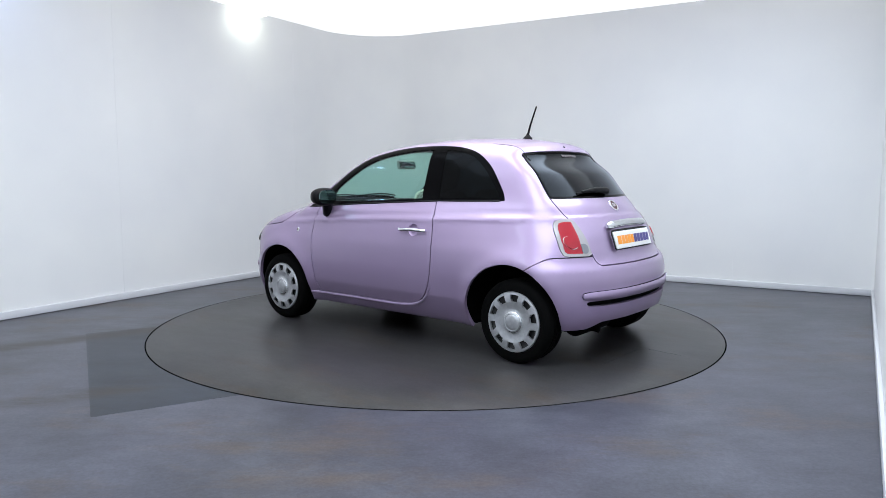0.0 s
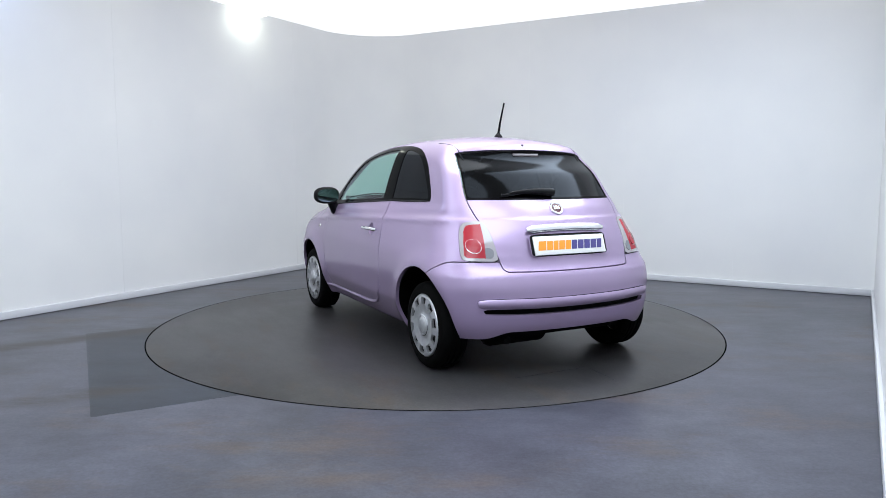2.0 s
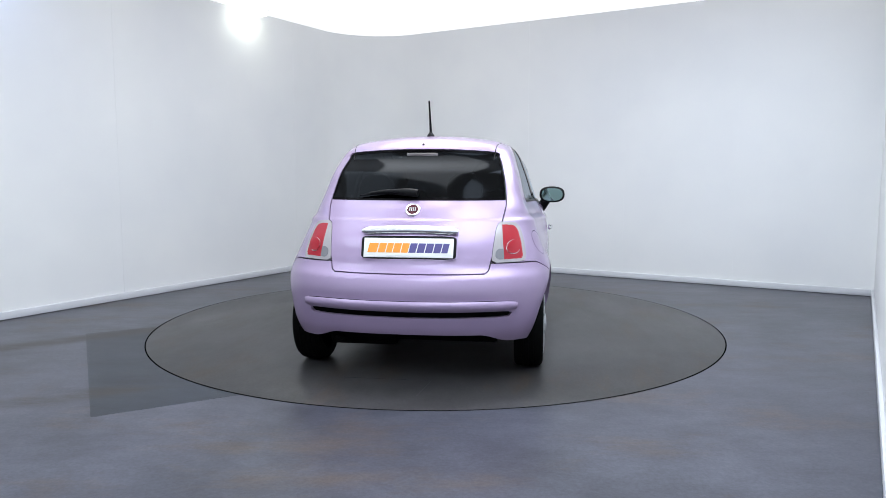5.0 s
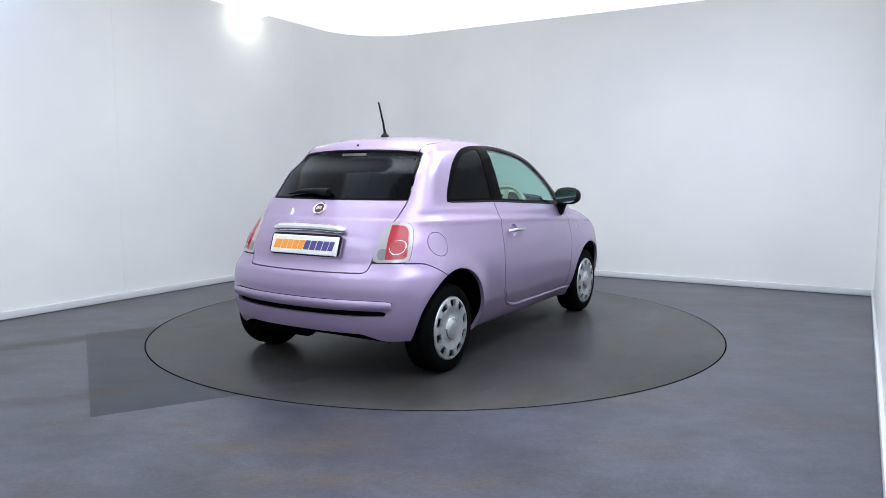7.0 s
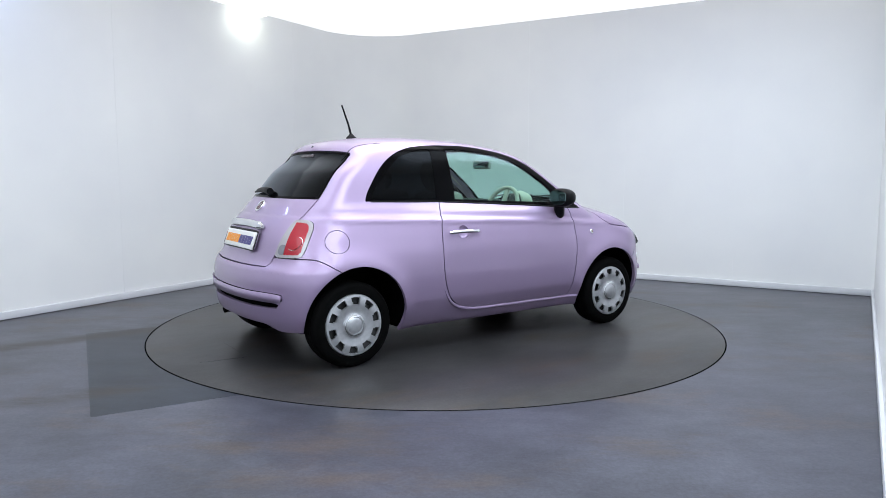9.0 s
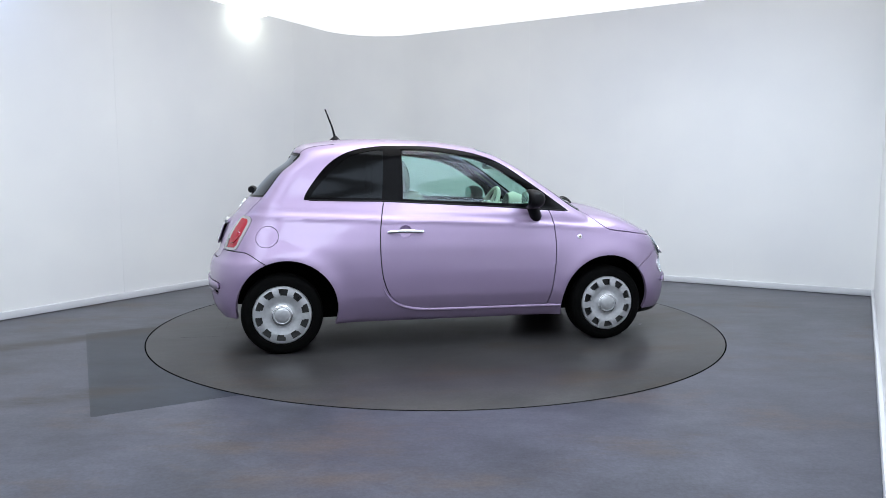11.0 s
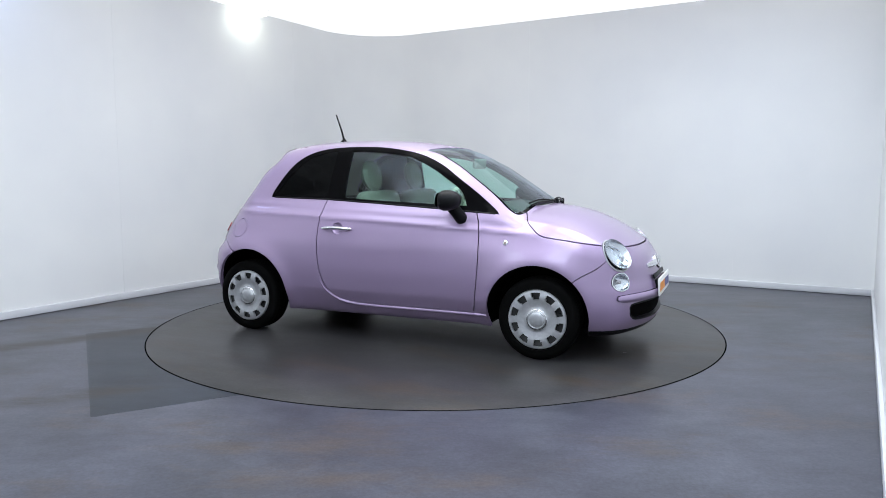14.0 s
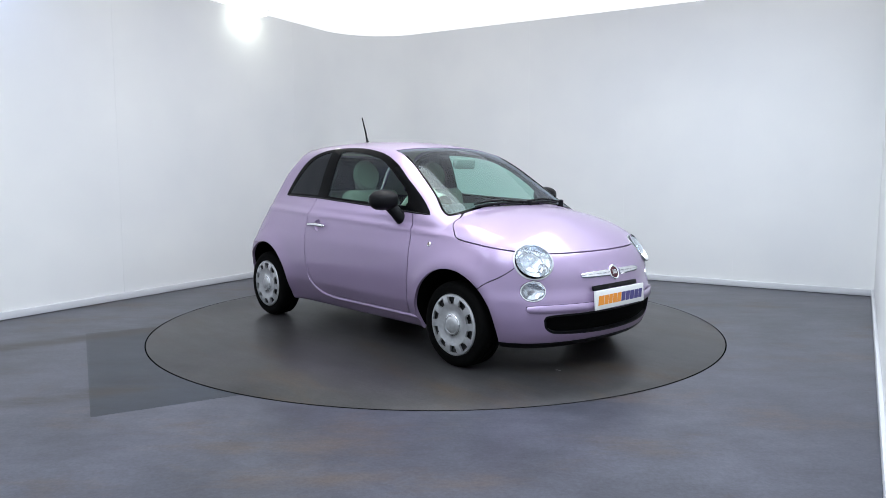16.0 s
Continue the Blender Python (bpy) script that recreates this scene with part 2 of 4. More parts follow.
def build_room():
    ground = tagged(part("floor", box((9.6, 6.7, 0.12), FRAME @ pose(-1.35, -0.02, -0.062)), FLOOR), "grey vinyl studio floor with scuffs and stains", "floor", kind="structure")
    # the round opening in the floor is filled by the turntable; the sheet lies just under it
    t, h = 0.12, CEILING + 0.1
    length = WALL_BACK - ROUND - WALL_REAR
    tagged(part("wall_left", box((length, t, h), FRAME @ pose(WALL_REAR + length / 2, WALL_LEFT - t / 2, h / 2 - 0.03)), WALL), "white painted studio wall", "wall", kind="structure")
    width = WALL_RIGHT - WALL_LEFT - ROUND
    tagged(part("wall_back", box((t, width, h), FRAME @ pose(WALL_BACK + t / 2, WALL_RIGHT - width / 2, h / 2 - 0.03)), WALL), "white painted studio wall", "wall", kind="structure")
    length = WALL_BACK - WALL_REAR + t
    tagged(part("wall_right", box((length, t, h), FRAME @ pose(WALL_REAR + length / 2, WALL_RIGHT + t / 2, h / 2 - 0.03)), WALL), "white painted studio wall", "wall", kind="structure")
    tagged(part("wall_rear", box((t, WALL_RIGHT - WALL_LEFT + 2 * t, h), FRAME @ pose(WALL_REAR - t / 2, -0.02, h / 2 - 0.03)), WALL), "white painted studio wall", "wall", kind="structure")

    def corner(name, r0, r1, z0, z1, mat):
        bm = bmesh.new()
        cols = []
        for a in np.linspace(0, math.pi / 2, 25):
            c, s = math.sin(a), -math.cos(a)
            cols.append([bm.verts.new(FRAME @ Vector((WALL_BACK - ROUND + r * c, WALL_LEFT + ROUND + r * s, z))) for r, z in ((r0, z0), (r0, z1), (r1, z1), (r1, z0))])
        for a, b in zip(cols, cols[1:]):
            for i in range(4):
                bm.faces.new((a[i], b[i], b[(i + 1) % 4], a[(i + 1) % 4]))
        return part(name, bm, mat)

    tagged(corner("wall_corner", ROUND, ROUND + t, -0.03, h, WALL), "white curved wall between two studio walls", "wall", kind="structure")
    # skirting
    bh, bd = 0.066, 0.024
    length = WALL_BACK - ROUND - WALL_REAR
    tagged(part("baseboard_left", box((length, bd, bh), FRAME @ pose(WALL_REAR + length / 2, WALL_LEFT + bd / 2, bh / 2), 0.007), TRIM), "low white skirting board", "skirting", kind="structure")
    tagged(part("baseboard_back", box((bd, width, bh), FRAME @ pose(WALL_BACK - bd / 2, WALL_RIGHT - width / 2, bh / 2), 0.007), TRIM), "low white skirting board", "skirting", kind="structure")
    length = WALL_BACK - WALL_REAR
    tagged(part("baseboard_right", box((length, bd, bh), FRAME @ pose(WALL_REAR + length / 2, WALL_RIGHT - bd / 2, bh / 2), 0.007), TRIM), "low white skirting board", "skirting", kind="structure")
    tagged(corner("baseboard_corner", ROUND - bd, ROUND, 0, bh, TRIM), "low white curved skirting board", "skirting", kind="structure")
    # cover strips on the joints of the wall boards
    for i, (u, v, along) in enumerate([(-0.62, WALL_LEFT, 0), (1.82, WALL_LEFT, 0), (WALL_BACK, -0.62, 1), (WALL_BACK, 0.58, 1), (WALL_BACK, 1.78, 1)]):
        size = (0.008, 0.0015, CEILING - bh) if not along else (0.0015, 0.008, CEILING - bh)
        off = (0, 0.0005) if not along else (-0.0005, 0)
        tagged(part("wall_joint_%d" % (i + 1), box(size, FRAME @ pose(u + off[0], v + off[1], bh + (CEILING - bh) / 2)), WALL), "thin painted strip over a wall joint", "wall strip", kind="structure")
    # ceiling boards with open joints under a backing
    bm = slab(bmesh.new(), (9.4, 6.6, 0.05), FRAME @ pose(-1.35, -0.02, CEILING + 0.062))
    stops = [WALL_LEFT, -2.20, -0.755, 0.69, 2.135, WALL_RIGHT]
    for a, b in zip(stops, stops[1:]):
        for c, d in ((WALL_REAR, -3.0), (-3.0, 0.0), (0.0, WALL_BACK)):
            slab(bm, (d - c - 0.006, b - a - 0.006, 0.02), FRAME @ pose((c + d) / 2, (a + b) / 2, CEILING + 0.01), 0.002, 1)
    tagged(part("ceiling", bm, CEIL, None, "", 30), "back-lit white ceiling of large boards with fine joints", "ceiling", kind="structure")
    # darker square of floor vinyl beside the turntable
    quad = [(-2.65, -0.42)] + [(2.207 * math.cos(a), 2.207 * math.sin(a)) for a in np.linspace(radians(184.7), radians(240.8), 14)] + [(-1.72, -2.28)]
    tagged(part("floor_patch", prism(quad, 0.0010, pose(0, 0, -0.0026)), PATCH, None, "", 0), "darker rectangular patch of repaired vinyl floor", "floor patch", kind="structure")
    return ground


def hung(u, v, z, tip=0):
    """A pose in the room, its x axis along the room."""
    return Matrix.Translation(room(u, v, z)) @ pose(0, 0, 0, 0, 0, math.degrees(math.atan2(U.y, U.x))) @ pose(0, 0, 0, tip)


def light_fixture(name, w, d, glass_mat, label):
    """A shallow glowing opal box in a white frame, set against the ceiling."""
    made = tagged(new(name), label, "ceiling light", "ceiling lights")
    bm = bmesh.new()
    for x, y, a, b in ((0, d / 2 + 0.01, w + 0.04, 0.02), (0, -d / 2 - 0.01, w + 0.04, 0.02), (w / 2 + 0.01, 0, 0.02, d), (-w / 2 - 0.01, 0, 0.02, d)):
        slab(bm, (a, b, 0.004), pose(x, y, -0.002), 0.001, 1)
    part("frame", bm, TRIM, made)
    part("diffuser", box((w, d, 0.06), pose(0, 0, -0.031), 0.012, 2), glass_mat, made, "glowing opal diffuser")
    return made


def build_lamps():
    soft = glow("fill_box_diffuser", (0.86, 0.94, 1.0), 1.0)
    # unseen boxes, added to brighten the floor and walls
    for u, v, tint, power in FILL_LAMPS:
        one = light_fixture("fill_box", 2.0, 1.4, soft, "wide white soft box under the ceiling, added out of view as fill light")
        one.matrix_basis = hung(u, v, CEILING)
        lamp = bpy.data.lights.new("fill_light", "AREA")
        lamp.shape, lamp.size, lamp.size_y, lamp.energy, lamp.color = "RECTANGLE", 1.96, 1.36, power, tint
        new("fill_light", lamp).matrix_basis = hung(u, v, CEILING - 0.068)
    for u, v, power, tint, shine in WALL_LAMPS:
        one = light_fixture("wall_light", 0.34, 0.12, glow("wall_lamp_diffuser", tint, shine), "small white box light close to the wall, switched on")
        one.matrix_basis = hung(u, v, CEILING)
        lamp = bpy.data.lights.new("panel_light", "AREA")
        lamp.shape, lamp.size, lamp.size_y, lamp.energy, lamp.color = "RECTANGLE", 0.32, 0.11, power, tint
        new("panel_light", lamp).matrix_basis = hung(u, v, CEILING - 0.068)


def build_turntable():
    """The flush round plate that turns, with its open joint."""
    top = tagged(new("turntable"), "flush round grey vinyl turntable under the car", "turntable")
    part("disc", lathe([(0, -0.05), (2.195, -0.05), (2.195, -0.0010), (2.193, 0.0), (1.4, 0.0), (0.7, 0.0), (0, 0.0)], 160), DISC, top)
    # light scratches and the marks of a hatch
    for x, y, w, a, mat in ((-1.66, 0.06, 0.52, 90, PATCH), (-1.82, -0.20, 0.285, -7, PATCH), (1.58, -0.43, 0.03, 20, TRIM)):
        part("scratch", box((w, 0.0035, 0.0012), pose(x, y, 0.0003, 0, 0, a)), mat, top)
    ring = lathe([(2.196, -0.03), (2.196, -0.0004), (2.205, -0.0004), (2.205, -0.03)], 160)
    tagged(part("turntable_joint", ring, GAP), "dark open joint round the turntable", "floor joint", kind="structure")
    return top


build_room()
build_lamps()
TABLE = build_turntable()

# ---- the car's skin: a smooth solid, met by its top, side, front, rear and belly shapes ----
def spline(xs, ys):
    xs, ys = np.array(xs, float), np.array(ys, float)
    d = np.diff(ys) / np.diff(xs)
    g = np.concatenate([[d[0]], np.where(d[1:] * d[:-1] > 0, 2 * d[1:] * d[:-1] / np.where(d[1:] + d[:-1] == 0, 1, d[1:] + d[:-1]), 0.0), [d[-1]]])

    def f(x):
        x = np.asarray(x, float)
        i = np.clip(np.searchsorted(xs, x) - 1, 0, len(xs) - 2)
        h = xs[i + 1] - xs[i]
        s = np.clip((x - xs[i]) / h, 0, 1)
        inner = ys[i] * (1 + 2 * s) * (1 - s) ** 2 + h * g[i] * s * (1 - s) ** 2 + ys[i + 1] * s * s * (3 - 2 * s) + h * g[i + 1] * s * s * (s - 1)
        return inner + g[0] * np.minimum(x - xs[0], 0) + g[-1] * np.maximum(x - xs[-1], 0)
    return f


ROOF = spline([-1.3, -1.10, -0.98, -0.71, -0.45, -0.10, 0.15, 0.32, 0.50, 0.66, 0.85, 1.01, 1.3], [1.340, 1.394, 1.424, 1.457, 1.465, 1.454, 1.428, 1.394, 1.315, 1.218, 1.098, 0.997, 0.81])
HOOD = spline([0.7, 1.0, 1.12, 1.22, 1.34, 1.50, 1.62, 1.72, 1.80, 1.9], [0.995, 0.988, 0.976, 0.960, 0.925, 0.853, 0.774, 0.700, 0.615, 0.49])
NOSE = spline([0.12, 0.20, 0.27, 0.36, 0.45, 0.52, 0.60, 0.72, 1.0], [1.72, 1.785, 1.818, 1.830, 1.822, 1.800, 1.790, 1.770, 1.70])
TAIL = spline([0.16, 0.24, 0.32, 0.42, 0.52, 0.60, 0.655, 0.70, 0.80, 0.98, 1.05, 1.20, 1.33, 1.37, 1.42, 1.5], [-1.55, -1.625, -1.657, -1.670, -1.672, -1.655, -1.612, -1.590, -1.556, -1.440, -1.375, -1.240, -1.088, -1.082, -1.068, -1.04])
TAIL_BOW = spline([0.3, 0.62, 0.75, 1.0, 1.4], [0.15, 0.15, 0.17, 0.215, 0.15])
SIDE = spline([0.12, 0.17, 0.22, 0.28, 0.40, 0.55, 0.68, 0.78, 0.86, 0.92, 0.97, 1.02, 1.20, 1.38, 1.5], [0.67, 0.725, 0.752, 0.772, 0.795, 0.810, 0.812, 0.802, 0.788, 0.768, 0.735, 0.707, 0.646, 0.574, 0.52])
PLAN_LOW = spline([-1.8, -1.45, -1.15, -0.6, 0.6, 1.15, 1.5, 1.85], [0.915, 0.957, 0.985, 1.0, 0.995, 0.985, 0.945, 0.87])
PLAN_HIGH = spline([-1.5, -1.24, -0.98, -0.65, -0.3, 0.3, 0.6, 0.9, 1.3, 1.7], [0.855, 0.91, 0.933, 0.968, 1.0, 1.0, 0.975, 0.94, 0.915, 0.87])
CREASE = spline([-1.4, -0.7, 0.2, 1.14], [0.922, 0.900, 0.868, 0.812])
WHEELS = ((1.145, 0.30), (-1.135, 0.30))


def ease(a, b, x):
    s = np.clip((x - a) / (b - a), 0, 1)
    return s * s * (3 - 2 * s)


def smax(a, b, k):
    h = np.clip(0.5 + 0.5 * (a - b) / k, 0, 1)
    return b + (a - b) * h + k * h * (1 - h)


def half_width(x, z):
    m = ease(0.58, 0.92, z)
    w = SIDE(z) * (PLAN_LOW(x) * (1 - m) + PLAN_HIGH(x) * m)
    for cx, cz in WHEELS:
        r = np.hypot(x - cx, z - cz)
        w = w + 0.020 * np.exp(-((r - 0.335) / 0.075) ** 2) * ease(0.2, 0.35, z)
    tuck = 0.368 - z
    w = w - 0.22 * 0.5 * (tuck + np.sqrt(tuck * tuck + 4e-5)) * ease(-0.85, -0.62, x) * (1 - ease(0.70, 0.86, x))
    c = CREASE(x)
    k = ease(-1.5, -1.2, x) * (1 - ease(1.0, 1.3, x))
    return w + k * (0.007 * np.exp(-((z - c) / 0.018) ** 2) - 0.006 * np.exp(-((z - c - 0.035) / 0.022) ** 2))


def skin(P):
    """Below zero inside the car."""
    x, y, z = P[:, 0], np.abs(P[:, 1]), P[:, 2]
    top = (z - ROOF(x) + 0.060 * (y / 0.55) ** 2.2) * 0.88
    hood = (z - HOOD(x) + 0.070 * (y / 0.60) ** 2.0) * 0.92
    top = np.minimum(top, hood)
    side = (y - half_width(x, z)) * 0.95
    front = x - NOSE(z) + 0.215 * (y / 0.70) ** 2.3
    rear = (TAIL(z) - 0.007 * (1 - ease(0.922, 0.940, z)) * ease(0.66, 0.72, z) + TAIL_BOW(z) * (y / 0.70) ** 2.5 - x) * (0.95 - 0.17 * ease(0.62, 0.95, z))
    belly = 0.165 - z
    f = smax(front, rear, 0.02)
    k = 0.16 - 0.09 * ease(0.85, 1.05, z)
    f = smax(f, side, k)
    f = smax(f, top, 0.085)
    return smax(f, belly, 0.05)


def slope(P):
    e = 2e-3
    g = np.stack([skin(P + d) - skin(P - d) for d in np.eye(3) * e], 1)
    return g / (2 * e)


def settle(P, off=0.0, times=4):
    for _ in range(times):
        g = slope(P)
        P = P - g * ((skin(P) - off) / np.maximum((g * g).sum(1), 0.15))[:, None]
    return P


def normals(P):
    g = slope(P)
    return g / np.linalg.norm(g, axis=1)[:, None]


def surface(cell=0.02, off=0.0):
    """The skin as triangles (dual grid), each corner drawn onto the surface."""
    lo, hi = np.array([-1.78, -0.93, 0.10]), np.array([1.95, 0.93, 1.56])
    n = np.ceil((hi - lo) / cell).astype(int)
    ax = [lo[i] + cell * np.arange(n[i] + 1) for i in range(3)]
    G = np.stack(np.meshgrid(*ax, indexing="ij"), -1)
    F = (skin(G.reshape(-1, 3)) - off).reshape(G.shape[:3])
    S = F < 0
    count, total = np.zeros(n, int), np.zeros((*n, 3))
    edges = []
    for a in range(3):
        sl0, sl1 = [slice(None)] * 3, [slice(None)] * 3
        sl0[a], sl1[a] = slice(0, -1), slice(1, None)
        s0, s1 = S[tuple(sl0)], S[tuple(sl1)]
        I = np.argwhere(s0 != s1)
        f0, f1 = F[tuple(sl0)][tuple(I.T)], F[tuple(sl1)][tuple(I.T)]
        P = lo + cell * I
        P[:, a] += cell * f0 / (f0 - f1)
        b, c = (a + 1) % 3, (a + 2) % 3
        cells = []
        for db, dc in ((1, 1), (0, 1), (0, 0), (1, 0)):
            J = I.copy()
            J[:, b] -= db
            J[:, c] -= dc
            np.add.at(count, tuple(J.T), 1)
            np.add.at(total, tuple(J.T), P)
            cells.append(J)
        edges.append((cells, s0[tuple(I.T)]))
    used = count > 0
    ids = np.full(n, -1)
    ids[used] = np.arange(used.sum())
    pts = total[used] / count[used][:, None]
    pts = settle(pts, off)
    quads = []
    for cells, inside in edges:
        q = np.stack([ids[tuple(J.T)] for J in cells], 1)
        q[~inside] = q[~inside][:, ::-1]
        quads.append(q)
    q = np.concatenate(quads)
    short = np.linalg.norm(pts[q[:, 0]] - pts[q[:, 2]], axis=1) <= np.linalg.norm(pts[q[:, 1]] - pts[q[:, 3]], axis=1)
    tri = np.concatenate([q[short][:, [0, 1, 2]], q[short][:, [0, 2, 3]], q[~short][:, [0, 1, 3]], q[~short][:, [1, 2, 3]]])
    return pts, tri


def cut(mesh, field, level=0.0, off=0.0):
    """The part of a triangle mesh where field(points) < level; new corners lie on the skin."""
    P, T = mesh
    if len(T) == 0:
        return mesh
    f = field(P) - level
    f[f == 0] = 1e-9
    neg = f < 0
    k = neg[T].sum(1)
    keep, one, two = T[k == 3], T[k == 1], T[k == 2]

    def turned(t, want):
        m = neg[t] == want
        i = m.argmax(1)
        r = np.arange(len(t))
        return t[r, i], t[r, (i + 1) % 3], t[r, (i + 2) % 3]

    a1, b1, c1 = turned(one, True)
    a2, b2, c2 = turned(two, False)
    pairs = np.sort(np.stack([np.concatenate([a1, a1, a2, a2]), np.concatenate([b1, c1, b2, c2])], 1), axis=1)
    if len(pairs) == 0:
        return P, keep
    uniq, inv = np.unique(pairs, axis=0, return_inverse=True)
    inv = inv.reshape(-1)
    s = f[uniq[:, 0]] / (f[uniq[:, 0]] - f[uniq[:, 1]])
    X = settle(P[uniq[:, 0]] + (P[uniq[:, 1]] - P[uniq[:, 0]]) * s[:, None], off, 2)
    ids = len(P) + inv
    n1, n2 = len(a1), len(a2)
    e1, e2, e3, e4 = ids[:n1], ids[n1:2 * n1], ids[2 * n1:2 * n1 + n2], ids[2 * n1 + n2:]
    new_t = np.concatenate([keep, np.stack([a1, e1, e2], 1), np.stack([e3, b2, c2], 1), np.stack([e3, c2, e4], 1)])
    return np.concatenate([P, X]), new_t


def panel(name, mesh, mat, parent, label="", lift=0.0, rim=0.0, pillow=None):
    """A piece of skin as one mesh, with the skin's own normals and a rim folded inwards."""
    P, T = mesh
    used, T = np.unique(T, return_inverse=True)
    T = T.reshape(-1, 3)
    P = P[used]
    N = normals(P)
    X = P + N * lift
    if pillow:      # rounded edges: the normals lean outwards along the outline
        e = 2e-3
        lean = np.stack([pillow(P + d) - pillow(P - d) for d in np.eye(3) * e], 1) / (2 * e)
        N = N + lean * (0.85 * (1 - ease(0.0, 0.022, -pillow(P))))[:, None]
        N = N / np.linalg.norm(N, axis=1)[:, None]
    nrm = N[T].reshape(-1, 3)
    if rim:
        E = np.concatenate([T[:, [0, 1]], T[:, [1, 2]], T[:, [2, 0]]])
        key = np.sort(E, 1)
        _, first, cnt = np.unique(key, axis=0, return_index=True, return_counts=True)
        B = E[first[cnt == 1]]
        base = len(X)
        ring, inv = np.unique(B, return_inverse=True)
        inv = inv.reshape(-1, 2) + base
        X = np.concatenate([X, P[ring] + N[ring] * (lift - rim)])
        q1, q2 = np.stack([B[:, 1], B[:, 0], inv[:, 0]], 1), np.stack([B[:, 1], inv[:, 0], inv[:, 1]], 1)
        Q = np.concatenate([q1, q2])
        fn = np.cross(X[Q[:, 1]] - X[Q[:, 0]], X[Q[:, 2]] - X[Q[:, 0]])
        fn /= np.maximum(np.linalg.norm(fn, axis=1), 1e-12)[:, None]
        T = np.concatenate([T, Q])
        nrm = np.concatenate([nrm, np.repeat(fn, 3, axis=0)])
    me = bpy.data.meshes.new(name)
    me.from_pydata(X.tolist(), [], T.tolist())
    me.polygons.foreach_set("use_smooth", np.ones(len(me.polygons), bool))
    me.normals_split_custom_set(nrm.tolist())
    return link(name, me, mat, parent, label)


def closed_curve(points, steps=10):
    """A smooth closed outline through a few points."""
    p = np.array(points, float)
    out = []
    for i in range(len(p)):
        a, b, c, d = p[i - 1], p[i], p[(i + 1) % len(p)], p[(i + 2) % len(p)]
        for s in np.arange(steps) / steps:
            out.append(0.5 * (2 * b + (c - a) * s + (2 * a - 5 * b + 4 * c - d) * s * s + (3 * b - a - 3 * c + d) * s ** 3))
    return np.array(out)


def inside(points, axes, where, smooth=True):
    """A field below zero inside an outline drawn on the plane of two axes, where the condition holds."""
    o = closed_curve(points) if smooth else np.array(points, float)
    a, b = o, np.roll(o, -1, 0)

    def f(P):
        out = np.full(len(P), 1.0)
        m = where(P)
        q = P[m][:, axes]
        best, odd = np.full(len(q), 9.0), np.zeros(len(q), bool)
        for s, e in zip(a, b):
            d = e - s
            h = np.clip(((q - s) @ d) / max(d @ d, 1e-12), 0, 1)
            w = q - s - h[:, None] * d
            best = np.minimum(best, (w * w).sum(1))
            cross = (s[1] > q[:, 1]) != (e[1] > q[:, 1])
            odd ^= cross & (q[:, 0] < (e[0] - s[0]) * (q[:, 1] - s[1]) / (e[1] - s[1] if e[1] != s[1] else 1e-12) + s[0])
        out[m] = np.sqrt(best) * np.where(odd, -1, 1)
        return out
    return f


def both(*fields):
    return lambda P: np.maximum.reduce([f(P) for f in fields])


def outside(field):
    return lambda P: -field(P)


def on_skin(x=None, y=None, z=None, away=1):
    """The point of the skin with two coordinates given; away: which side of the third."""
    known = [x, y, z]
    axis = known.index(None)
    grid = np.linspace(-2, 2, 1601) if axis < 2 else np.linspace(0.1, 1.6, 1201)
    P = np.zeros((len(grid), 3))
    for i in range(3):
        P[:, i] = grid if i == axis else known[i]
    idx = np.where(skin(P) < 0)[0]
    p = settle(P[[idx[-1] if away > 0 else idx[0]]], times=0)[0]
    return Vector(p), Vector(normals(p[None])[0])


def width_at(x, z):
    """Half the car's width at a place along it and a height."""
    ys = np.linspace(0.4, 0.95, 221)
    within = skin(np.stack([np.full(221, x), ys, np.full(221, max(z, 0.24))], 1)) < 0
    return float(ys[within][-1]) if within.any() else 0.45


def seat_on(p, n, up=(0, 0, 1)):
    """A pose on the skin: its z axis along the outward normal, its y axis as near up as can be."""
    zz = n.normalized()
    xx = Vector(up).cross(zz).normalized()
    return Matrix.Translation(p) @ Matrix((xx, zz.cross(xx), zz)).transposed().to_4x4()


# outlines: side ones in (x, z), end ones in (y, z)
WINDOW = [(-0.995, 1.030), (-0.956, 1.108), (-0.838, 1.256), (-0.705, 1.344), (-0.54, 1.385), (-0.30, 1.397), (-0.05, 1.387), (0.21, 1.343), (0.395, 1.272), (0.555, 1.168), (0.71, 1.060), (0.865, 0.940), (0.84, 0.936), (0.42, 0.968), (0.0, 0.992), (-0.47, 1.016), (-0.80, 1.024), (-0.965, 1.024)]
DOOR_GLASS = [(-0.315, 1.370), (-0.10, 1.362), (0.16, 1.321), (0.33, 1.252), (0.47, 1.165), (0.58, 1.085), (0.625, 1.000), (0.615, 0.988), (0.30, 1.000), (0.0, 1.012), (-0.315, 1.030), (-0.325, 1.05), (-0.32, 1.34)]
QUARTER_GLASS = [(-0.952, 1.046), (-0.90, 1.120), (-0.79, 1.240), (-0.675, 1.322), (-0.53, 1.360), (-0.455, 1.366), (-0.448, 1.35), (-0.470, 1.05), (-0.485, 1.036), (-0.75, 1.040), (-0.93, 1.040)]
